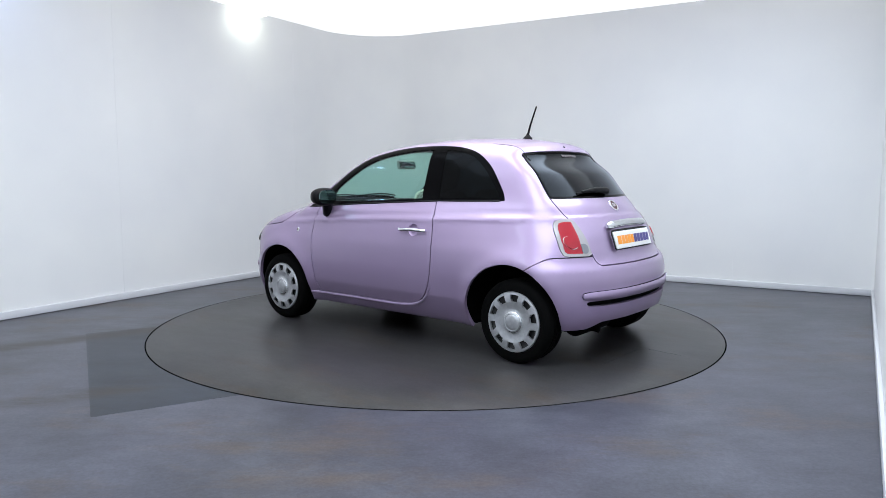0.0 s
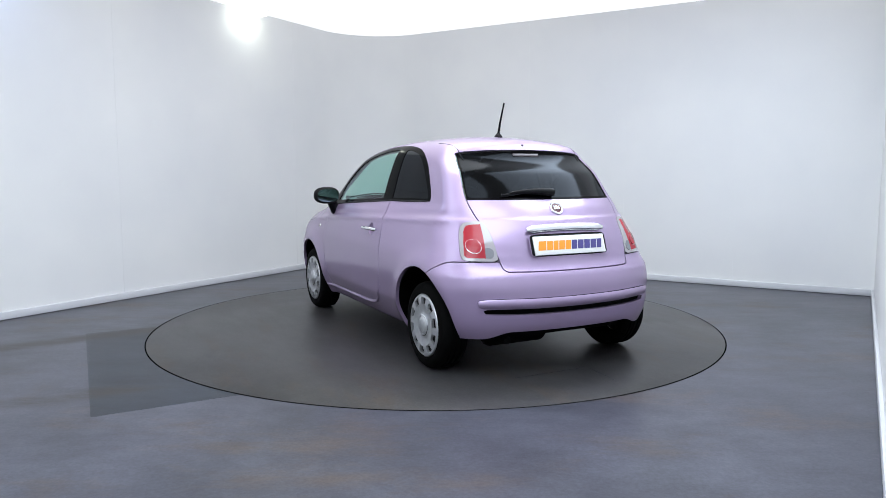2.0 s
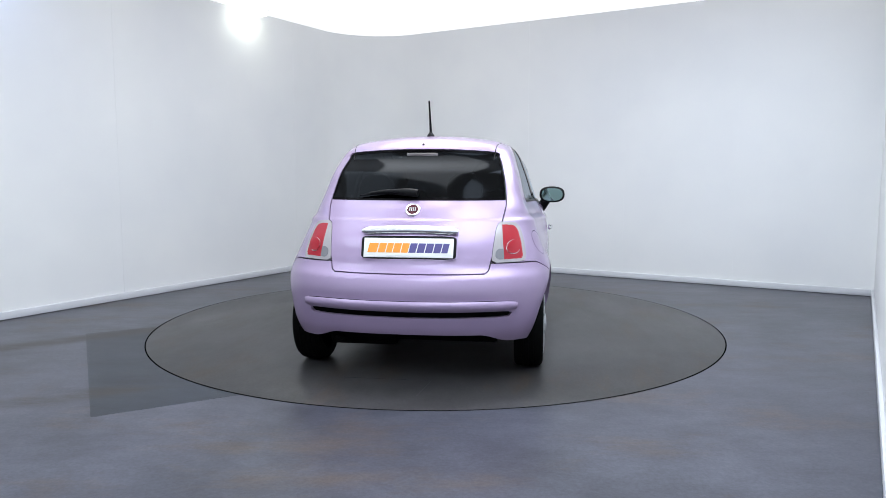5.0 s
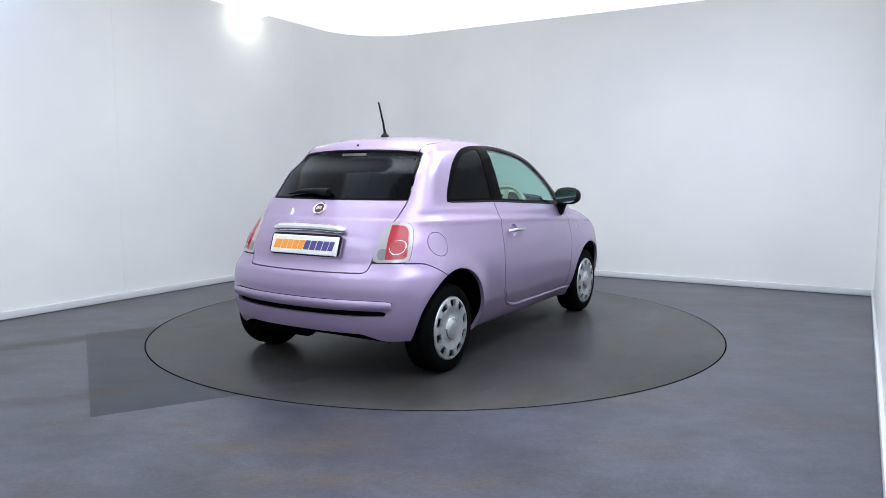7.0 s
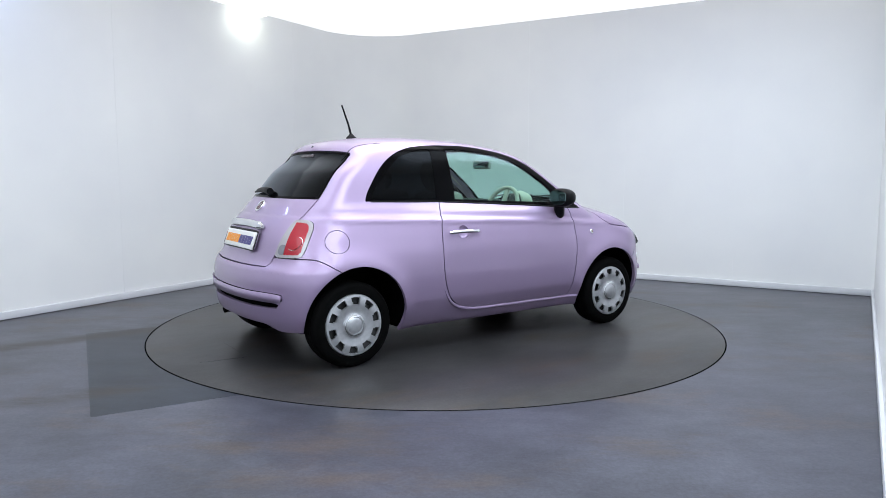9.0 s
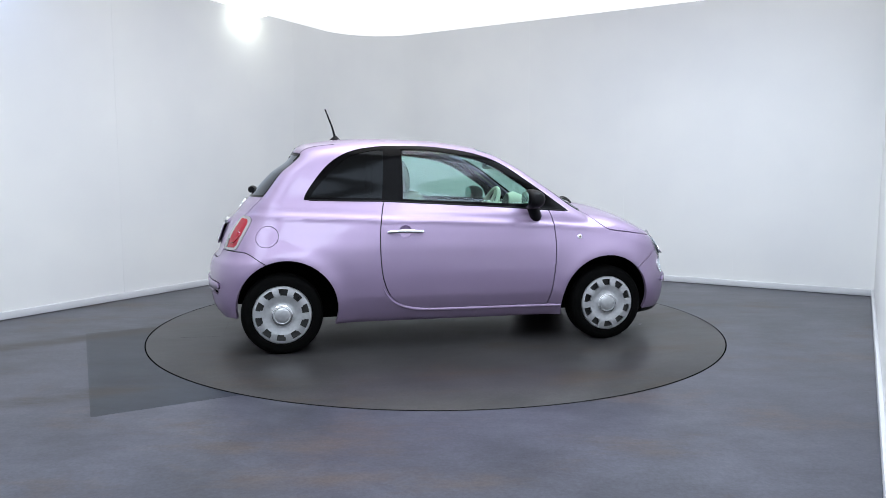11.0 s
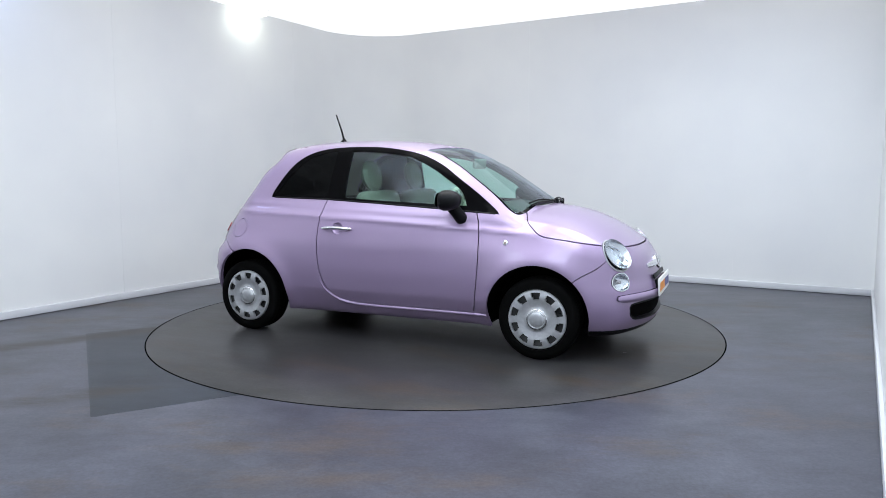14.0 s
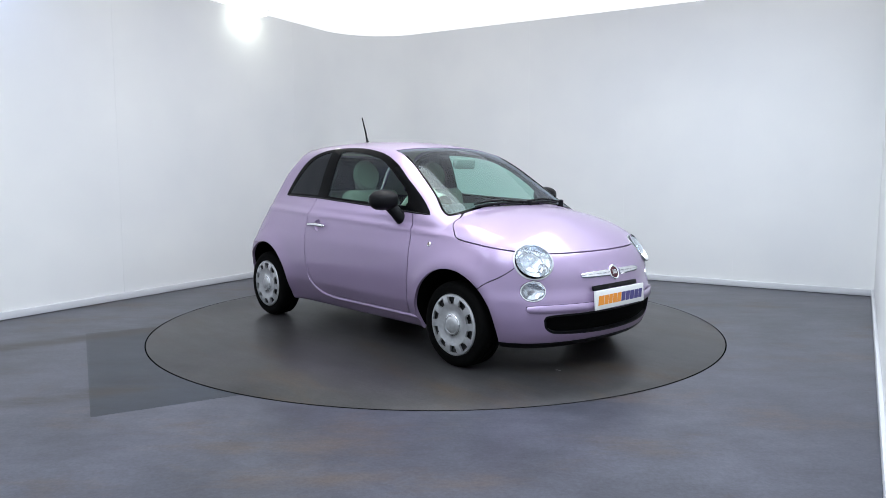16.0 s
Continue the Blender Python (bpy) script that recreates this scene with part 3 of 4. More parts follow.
DOOR = [(-0.458, 1.02), (-0.49, 0.85), (-0.495, 0.66), (-0.475, 0.49), (-0.42, 0.365), (-0.325, 0.300), (-0.20, 0.280), (0.25, 0.276), (0.66, 0.276), (0.705, 0.290), (0.735, 0.46), (0.75, 0.66), (0.742, 0.84), (0.712, 0.945), (0.68, 0.965), (0.1, 1.000), (-0.43, 1.028)]
SCREEN = [(-0.655, 0.945), (-0.60, 1.06), (-0.545, 1.22), (-0.495, 1.345), (-0.46, 1.372), (-0.25, 1.392), (0, 1.398), (0.25, 1.392), (0.46, 1.372), (0.495, 1.345), (0.545, 1.22), (0.60, 1.06), (0.655, 0.945), (0.60, 0.935), (0.3, 0.985), (0, 0.998), (-0.3, 0.985), (-0.60, 0.935)]
HATCH = [(-0.475, 0.70), (-0.535, 0.95), (-0.545, 1.045), (-0.522, 1.20), (-0.490, 1.30), (-0.464, 1.334), (-0.25, 1.350), (0, 1.354), (0.25, 1.350), (0.464, 1.334), (0.490, 1.30), (0.522, 1.20), (0.545, 1.045), (0.535, 0.95), (0.475, 0.70), (0.455, 0.640), (0.40, 0.630), (0, 0.627), (-0.40, 0.630), (-0.455, 0.640)]
TAIL_LAMP = [(0.505, 0.905), (0.56, 0.917), (0.612, 0.905), (0.640, 0.86), (0.664, 0.77), (0.668, 0.71), (0.650, 0.694), (0.56, 0.690), (0.488, 0.690), (0.478, 0.70), (0.485, 0.79)]

# ---- the car ----
HUB_Z = 0.269


def wheel(car, x, side):
    w = part("wheel", lathe([(0.0, -0.06), (0.10, -0.055), (0.172, -0.03), (0.186, -0.02), (0.190, -0.008), (0.178, -0.004), (0.165, -0.008), (0.08, -0.02), (0, -0.02)], 48), STEEL, car, "black steel wheel")
    tread = [(0.188, -0.150), (0.230, -0.163), (0.264, -0.160), (0.277, -0.148), (0.281, -0.125), (0.281, -0.112), (0.275, -0.110), (0.275, -0.104), (0.281, -0.102), (0.281, -0.082), (0.275, -0.080), (0.275, -0.074), (0.281, -0.072), (0.281, -0.052), (0.275, -0.050), (0.275, -0.044), (0.281, -0.042), (0.281, -0.022), (0.276, -0.006), (0.262, 0.008), (0.235, 0.014), (0.212, 0.012), (0.203, 0.014), (0.193, 0.006), (0.186, -0.01)]
    part("tyre", lathe([(r if r < 0.2 else 0.2 + (r - 0.2) * 0.852, h) for r, h in tread], 72), RUBBER, w, "black rubber tyre")
    # wheel cover with ten openings near its rim
    bm = bmesh.new()
    radii = [(0.062, 0.020), (0.074, 0.014), (0.090, 0.013), (0.118, 0.019), (0.131, 0.022), (0.146, 0.022), (0.166, 0.020), (0.176, 0.018), (0.189, 0.016), (0.196, 0.006)]
    n = 120
    grid = [[bm.verts.new((r * math.cos(2 * math.pi * k / n), r * math.sin(2 * math.pi * k / n), h)) for k in range(n)] for r, h in radii]
    for i in range(len(radii) - 1):
        for k in range(n):
            if 4 <= i <= 6 and (k % 12) < (7 if i > 4 else 6):
                continue
            bm.faces.new((grid[i][k], grid[i + 1][k], grid[i + 1][(k + 1) % n], grid[i][(k + 1) % n]))
    edge = [e for e in bm.edges if len(e.link_faces) == 1]
    got = bmesh.ops.extrude_edge_only(bm, edges=edge)
    bmesh.ops.translate(bm, verts=[g for g in got["geom"] if isinstance(g, bmesh.types.BMVert)], vec=(0, 0, -0.016))
    cover = part("wheel_cover", bm, SILVER, w, "silver plastic wheel cover with ten openings", 35)
    part("centre_cap", lathe([(0.062, 0.004), (0.061, 0.022), (0.055, 0.027), (0.051, 0.025), (0.048, 0.028), (0.03, 0.032), (0, 0.033)], 48), SILVER, cover)
    part("cap_ring", lathe([(0.068, 0.012), (0.068, 0.019), (0.063, 0.022), (0.061, 0.016)], 48), CHROME, cover)
    part("valve", lathe([(0.004, 0), (0.004, 0.022), (0.003, 0.026), (0, 0.026)], 10, pose(0.156, 0.02, -0.006)), BLACK, cover)
    w.matrix_basis = pose(x, side * 0.765, HUB_Z, -90 * side, 0, 0) @ pose(0, 0, 0, 0, 0, 11 if x > 0 else 40)
    return w


def plate_bars(parent, m, width):
    """Slanted plain blocks in place of a dealer's lettering: five orange, five navy."""
    shares = (1.30, 1.0, 0.86, 1.0, 0.96, 0.98, 1.02, 1.02, 1.0, 0.86)
    at = -width / 2
    for k, share in enumerate(shares):
        step = width * share / sum(shares)
        h, w, x = 0.056, step * 0.44, at + step / 2
        at += step
        pts = [(x - w - 0.006, -h / 2), (x + w - 0.006, -h / 2), (x + w + 0.006, h / 2), (x - w + 0.006, h / 2)]
        part("print_block", prism(pts, 0.0012, m), ORANGE if k < 5 else NAVY, parent)


def seat(car, x, y, name="front_seat"):
    s = part(name, box((0.50, 0.50, 0.16), pose(x, y, 0.50, 0, -8, 0), 0.06, 4), CREAM, car, "cream fabric seat with round headrest")
    part("backrest", box((0.15, 0.50, 0.56), pose(x - 0.30, y, 0.80, 0, -16, 0), 0.06, 4), CREAM, s)
    part("base", box((0.46, 0.40, 0.26), pose(x, y, 0.31), 0.02), CHARCOAL, s)
    rest = lathe([(0, -0.045), (0.06, -0.045), (0.105, -0.03), (0.122, 0), (0.105, 0.03), (0.06, 0.045), (0, 0.045)], 32, pose(x - 0.415, y, 1.185, 0, 78, 0))
    part("headrest", rest, CREAM, s, "round cream headrest")
    for d in (-0.05, 0.05):
        part("headrest_rod", tube([(x - 0.37, y + d, 1.04), (x - 0.41, y + d, 1.14)], 0.006), CHROME, s)
    return s


def build_car():
    car = tagged(new("car"), "small lilac metallic three-door hatchback parked on a turntable", "car")
    L, R = (lambda P: P[:, 1] > 0.2), (lambda P: P[:, 1] < -0.2)
    ahead, behind = (lambda P: P[:, 0] > 0.15), (lambda P: P[:, 0] < -0.75)
    flip = lambda pts: [(-a, b) for a, b in pts]
    arch = lambda P: np.minimum(np.hypot(P[:, 0] - 1.140, P[:, 2] - 0.285), np.hypot(P[:, 0] + 1.115, P[:, 2] - 0.298)) - 0.336

    def ball(c, r):
        return lambda P: np.linalg.norm(P - np.array(c), axis=1) - r

    def egg(place, r, wide):
        """A lamp's outline: a ball stretched along the skin's level direction."""
        c, n = np.array(place[0]), place[1]
        t = np.array(Vector((0, 0, 1)).cross(n).normalized())
        return lambda P: np.sqrt(np.maximum(((P - c) ** 2).sum(1) - ((P - c) @ t) ** 2 * (1 - 1 / wide ** 2), 0)) - r

    shell = cut(surface(0.02), outside(arch))
    gap = 0.0034

    def take(mesh, field, g=gap):
        """Splits a mesh along an outline, leaving an open joint."""
        return cut(mesh, field, -g), cut(mesh, outside(field), -g)

    wins = {1: inside(WINDOW, [0, 2], L), -1: inside(WINDOW, [0, 2], R)}
    doors = {1: inside(DOOR, [0, 2], L), -1: inside(DOOR, [0, 2], R)}
    dglass = {1: inside(DOOR_GLASS, [0, 2], L), -1: inside(DOOR_GLASS, [0, 2], R)}
    qglass = {1: inside(QUARTER_GLASS, [0, 2], L), -1: inside(QUARTER_GLASS, [0, 2], R)}
    screen = inside(SCREEN, [1, 2], ahead)
    hatch = inside(HATCH, [1, 2], behind)
    hglass = both(hatch, lambda P: 1.040 - P[:, 2])
    lamps = {1: inside(TAIL_LAMP, [1, 2], lambda P: (P[:, 0] < -1.2) & (P[:, 1] > 0)), -1: inside(flip(TAIL_LAMP), [1, 2], lambda P: (P[:, 0] < -1.2) & (P[:, 1] < 0))}
    bonnet_edge = spline([0.9, 1.0, 1.08, 1.17, 1.32, 1.50, 1.62, 1.8], [1.06, 0.945, 0.862, 0.802, 0.780, 0.752, 0.727, 0.716])
    bonnet = lambda P: np.maximum(bonnet_edge(P[:, 0]) - P[:, 2], (1.035 - 0.13 * (P[:, 1] / 0.65) ** 2 - P[:, 0]))
    cowl = both(lambda P: -(P[:, 0] - 1.033 + 0.13 * (P[:, 1] / 0.65) ** 2) * -1.0, outside(screen), lambda P: 0.80 - P[:, 0], lambda P: 0.90 - P[:, 2], lambda P: np.abs(P[:, 1]) - 0.57, lambda P: 0.90 - P[:, 0])
    fb_edge = spline([1.3, 1.40, 1.56, 1.62, 1.9], [0.45, 0.540, 0.650, 0.86, 0.90])
    fbump = both(lambda P: P[:, 2] - np.where(P[:, 0] > 1.3, fb_edge(np.maximum(P[:, 0], 1.3)), 0.45), lambda P: 1.36 - P[:, 0])
    rb_edge = spline([-1.8, -1.50, -1.40, -1.27, -1.1], [0.688, 0.688, 0.686, 0.622, 0.50])
    rbump = both(lambda P: P[:, 2] - rb_edge(P[:, 0]), lambda P: P[:, 0] + 1.2)
    head_c, fog_c = {}, {}
    for s in (1, -1):
        head_c[s], fog_c[s] = on_skin(None, s * 0.566, 0.694), on_skin(None, s * 0.603, 0.518)
    heads = {s: egg(head_c[s], 0.119, 1.07) for s in (1, -1)}
    fogs = {s: egg(fog_c[s], 0.061, 1.30) for s in (1, -1)}

    # glazed parts first, then panels, each taken out of what is left
    glazing = {}
    for s in (1, -1):
        glazing[s], shell = take(shell, wins[s], 0.0)
    screen_mesh, shell = take(shell, screen, 0.0)
    lamp_mesh, head_mesh, fog_mesh = {}, {}, {}
    for s in (1, -1):
        lamp_mesh[s], shell = take(shell, lamps[s], 0.001)
        head_mesh[s], shell = take(shell, heads[s], 0.001)
        fog_mesh[s], shell = take(shell, fogs[s], 0.001)
    hatch_mesh, shell = take(shell, hatch)
    rear_mesh, shell = take(shell, rbump)
    bonnet_mesh, shell = take(shell, bonnet)
    front_mesh, shell = take(shell, fbump)
    cowl_mesh, shell = take(shell, cowl, 0.0)
    door_mesh = {}
    for s in (1, -1):
        door_mesh[s], shell = take(shell, doors[s])
    flap_c = on_skin(-1.238, None, 0.787, -1)[0]
    flap_mesh, shell = take(shell, ball(flap_c, 0.076), 0.0018)
    shell = cut(shell, lambda P: 0.185 - P[:, 2])
    body = panel("body", shell, PAINT, car, "lilac metallic painted bodywork", 0, 0.022)

    part_of = {}
    for s in (1, -1):
        d = panel("door", cut(door_mesh[s], outside(ball(on_skin(-0.325, None, 0.812, s)[0], 0.044))), PAINT, car, "", 0, 0.022)
        part_of[s] = d
        black = cut(cut(glazing[s], outside(dglass[s])), outside(qglass[s]))
        panel("window_surround", black, GLOSS_BLACK, car, "black window frame and pillar", -0.001, 0.02)
        panel("door_window", cut(glazing[s], dglass[s]), CLEAR, d, "clear green-tinted side glass", -0.005)
        panel("quarter_window", cut(glazing[s], qglass[s]), DARK, car, "dark tinted quarter glass", -0.004)
        # belt seal
        belt = [on_skin(x, None, z + 0.001, s)[0] for x, z in zip(np.linspace(-0.96, 0.84, 30), np.interp(np.linspace(-0.96, 0.84, 30), [-0.96, -0.47, 0.0, 0.42, 0.84], [1.022, 1.014, 0.990, 0.966, 0.936]))]
        part("belt_seal", tube(belt, 0.006), BLACK, d)
        # handle with its recess
        p, n = on_skin(-0.325, None, 0.812, s)
        m = seat_on(p, n)
        part("handle_recess", lathe([(0.045, 0.001), (0.043, -0.006), (0.034, -0.014), (0.018, -0.018), (0, -0.019)], 32, m), PAINT, d, "round hollow behind the handle")
        bar = tube([m @ Vector((a, -0.002 + 0.002 * math.cos(a * 20), 0.012 + 0.022 * math.cos(a / 0.125 * 1.45))) for a in np.linspace(-0.122, 0.122, 15)], [0.008] + [0.0125] * 13 + [0.008], 10)
        part("door_handle", bar, CHROME, d, "chrome door handle")
        part("lock", lathe([(0.009, 0), (0.009, 0.004), (0, 0.005)], 16, m @ pose(-0.105 * s, -0.0, 0.028)), CHROME, d)
        # repeater lamp on the wing
        p, n = on_skin(0.932, None, 0.755, s)
        part("side_repeater", lathe([(0.017, 0), (0.016, 0.005), (0.010, 0.008), (0, 0.009)], 20, seat_on(p, n)), CHROME, car, "clear oval side repeater")
        part("repeater_lens", lathe([(0.010, 0.0075), (0.008, 0.011), (0, 0.012)], 16, seat_on(p, n)), AMBER, car, "amber-grey repeater lens")
        # sill moulding under the door
        edge_x = [-0.478, -0.455, -0.425, -0.385, -0.335, -0.27, -0.20] + list(np.linspace(-0.10, 0.80, 20))
        edge_z = np.interp(edge_x, [-0.478, -0.455, -0.425, -0.385, -0.335, -0.27, -0.20, -0.1, 0.8], [0.430, 0.384, 0.348, 0.317, 0.293, 0.276, 0.268, 0.264, 0.262])
        sill = [on_skin(x, None, z, s)[0] for x, z in zip(edge_x, edge_z)]
        part("sill_strip", tube(sill, [0.003, 0.006, 0.009, 0.011] + [0.013] * 22 + [0.008], 10), PAINT, car, "rounded sill lip under the door")
        mirror(car, s, d)

    panel("windscreen", cut(screen_mesh, screen, -0.0005), CLEAR, car, "clear windscreen", -0.003)
    panel("screen_edge", cut(cut(cut(screen_mesh, outside(screen), 0.012), screen, -0.001), lambda P: P[:, 2] - 1.325), GLOSS_BLACK, car, "black band round the windscreen", 0.0, 0.01)
    panel("cowl_panel", cowl_mesh, BLACK, car, "black plastic scuttle under the windscreen", -0.006, 0.01)
    panel("bonnet", bonnet_mesh, PAINT, car, "", 0, 0.022)
    panel("fuel_flap", flap_mesh, PAINT, car, "round fuel filler flap", 0, 0.01)
    build_rear(car, hatch_mesh, hglass, rear_mesh, lamp_mesh, lamps)
    build_front(car, front_mesh, head_mesh, heads, head_c, fog_mesh, fogs, fog_c)

    # lining behind the skin, open at the glass
    lining = surface(0.032, -0.028)
    for f in (wins[1], wins[-1], screen, hglass, ball(head_c[1][0], 0.125), ball(head_c[-1][0], 0.125), ball(fog_c[1][0], 0.08), ball(fog_c[-1][0], 0.08)):
        lining = cut(lining, outside(f), -0.004, -0.028)
    lining = cut(lining, outside(lambda P: arch(P) - 0.02), 0.0, -0.028)
    panel("headlining", cut(lining, lambda P: 1.0 - P[:, 2], 0, -0.028), IVORY, car, "pale headlining and pillar trim")
    lining = cut(lining, lambda P: P[:, 2] - 1.0, 0, -0.028)
    panel("inner_trim", cut(lining, lambda P: 0.5 - P[:, 2], 0, -0.028), CHARCOAL, car, "dark inner trim")
    panel("under_tray", cut(lining, lambda P: np.maximum(P[:, 2] - 0.5, np.minimum(0.33 - P[:, 2], -1.25 - P[:, 0])), 0, -0.028), UNDER, car, "black underbody")
    for x in (1.140, -1.115):
        for s in (1, -1):
            w = bmesh.new()
            rows = [[w.verts.new((x + r * math.cos(a), s * min(y, width_at(x + r * math.cos(a), 0.291 + r * math.sin(a)) - 0.022), 0.291 + r * math.sin(a))) for a in np.linspace(-0.24, math.pi + (0.24 if x > 0 else -0.02), 28)] for y, r in ((0.792, 0.341), (0.775, 0.352), (0.45, 0.352))]
            for a, b in zip(rows, rows[1:]):
                for k in range(27):
                    w.faces.new((a[k], a[k + 1], b[k + 1], b[k]))
            w.faces.new(rows[2])
            part("wheel_arch_liner", w, UNDER, car, "black wheel arch liner")
            wheel(car, 1.15 if x > 0 else -1.15, s)
    part("floor_pan", box((2.9, 1.02, 0.10), pose(0.05, 0, 0.235), 0.03), UNDER, car)
    part("side_pan", box((1.50, 1.38, 0.06), pose(0.0, 0, 0.215), 0.02), UNDER, car)
    part("rear_valance", box((0.20, 0.8, 0.08), pose(-1.30, 0, 0.300), 0.03), UNDER, car)
    part("silencer", lathe([(0, -0.2), (0.07, -0.2), (0.08, -0.18), (0.08, 0.18), (0.07, 0.2), (0, 0.2)], 24, pose(-1.42, 0.30, 0.245, 90, 0, 0)), UNDER, car, "dark exhaust silencer")
    part("exhaust_pipe", tube([(-1.40, 0.42, 0.23), (-1.55, 0.43, 0.225), (-1.57, 0.43, 0.220)], 0.022, 14), UNDER, car)
    build_cabin(car)
    # aerial
    base, n = on_skin(-0.745, 0.0, None, 1)
    foot = part("aerial_foot", lathe([(0.032, -0.004), (0.030, 0.008), (0.016, 0.022), (0.008, 0.034), (0, 0.036)], 20, Matrix.Translation(base) @ Matrix.Diagonal((1.25, 0.8, 1, 1))), BLACK, car, "black rubber aerial foot")
    part("aerial", tube([base + Vector((0, 0, 0.02)), base + Vector((-0.022, 0, 0.10)), base + Vector((-0.072, 0, 0.232))], [0.009, 0.0072, 0.0055], 10), BLACK, car, "black rod aerial")
    # roof channels
    for s in (1, -1):
        line = [on_skin(x, s * y, None, 1)[0] + Vector((0, 0, -0.002)) for x, y in zip(np.linspace(-0.78, -1.06, 16), np.interp(np.linspace(-0.78, -1.06, 16), [-1.06, -0.6, 0.30], [0.455, 0.500, 0.490]))]
        part("roof_channel", tube(line, 0.004, 6), BLACK, car, "thin dark roof channel")
    # front wipers
    for y0, y1 in ((0.50, -0.02), (0.06, -0.42)):
        pts = []
        for k in np.linspace(0, 1, 12):
            y = y0 + (y1 - y0) * k
            p, n = on_skin(1.045 - 0.13 * (y / 0.65) ** 2 - 0.03 * math.sin(k * 2.6), y, None, 1)
            pts.append(p + n * (0.018 + 0.012 * math.sin(k * math.pi)))
        arm = part("wiper", tube(pts, 0.006, 8), BLACK, car, "black wiper arm and blade")
        part("blade", tube([q + Vector((0.012, 0, -0.016)) for q in pts[2:]], 0.0075, 6), BLACK, arm)
        part("pivot", lathe([(0.018, -0.03), (0.018, 0.012), (0.010, 0.02), (0, 0.02)], 16, Matrix.Translation(pts[0])), BLACK, arm)
    return car


def mirror(car, s, door):
    """Door mirror: a leg on the black corner and a rounded shell with a glass facing back."""
    c = Vector((0.537, s * 0.840, 1.026))
    bm = bmesh.new()
    bmesh.ops.create_uvsphere(bm, u_segments=28, v_segments=18, radius=1.0)
    for v in bm.verts:
        x, y, z = v.co
        k = 0.10 if x > 0 else 0.035
        py, pz = abs(y) ** 0.8 * math.copysign(1, y), abs(z) ** 0.8 * math.copysign(1, z)
        v.co = c + Vector((x * k, py * 0.106, pz * 0.068))
    shell = part("door_mirror", bm, BLACK, car, "black plastic door mirror", 60)
    part("mirror_glass", prism(oval(0.088, 0.053, 32, 2.6), 0.004, seat_on(c + Vector((-0.034, 0, 0)), Vector((-1, -s * 0.05, 0)))), MIRROR, shell, "mirror glass")
    leg = tube([c + Vector((0.02, -s * 0.04, -0.03)), c + Vector((0.050, -s * 0.07, -0.08)), c + Vector((0.075, -s * 0.10, -0.125)), c + Vector((0.085, -s * 0.125, -0.150))], [0.042, 0.040, 0.044, 0.032], 14)
    part("mirror_foot", leg, BLACK, shell)
    return shell


def stadium(ry, rz, z, sag=0.0):
    """A long rounded outline about the middle plane, its ends lifted by sag."""
    return [(a, z + b + sag * (a / ry) ** 2) for a, b in oval(ry, rz, 96, 7.0)]


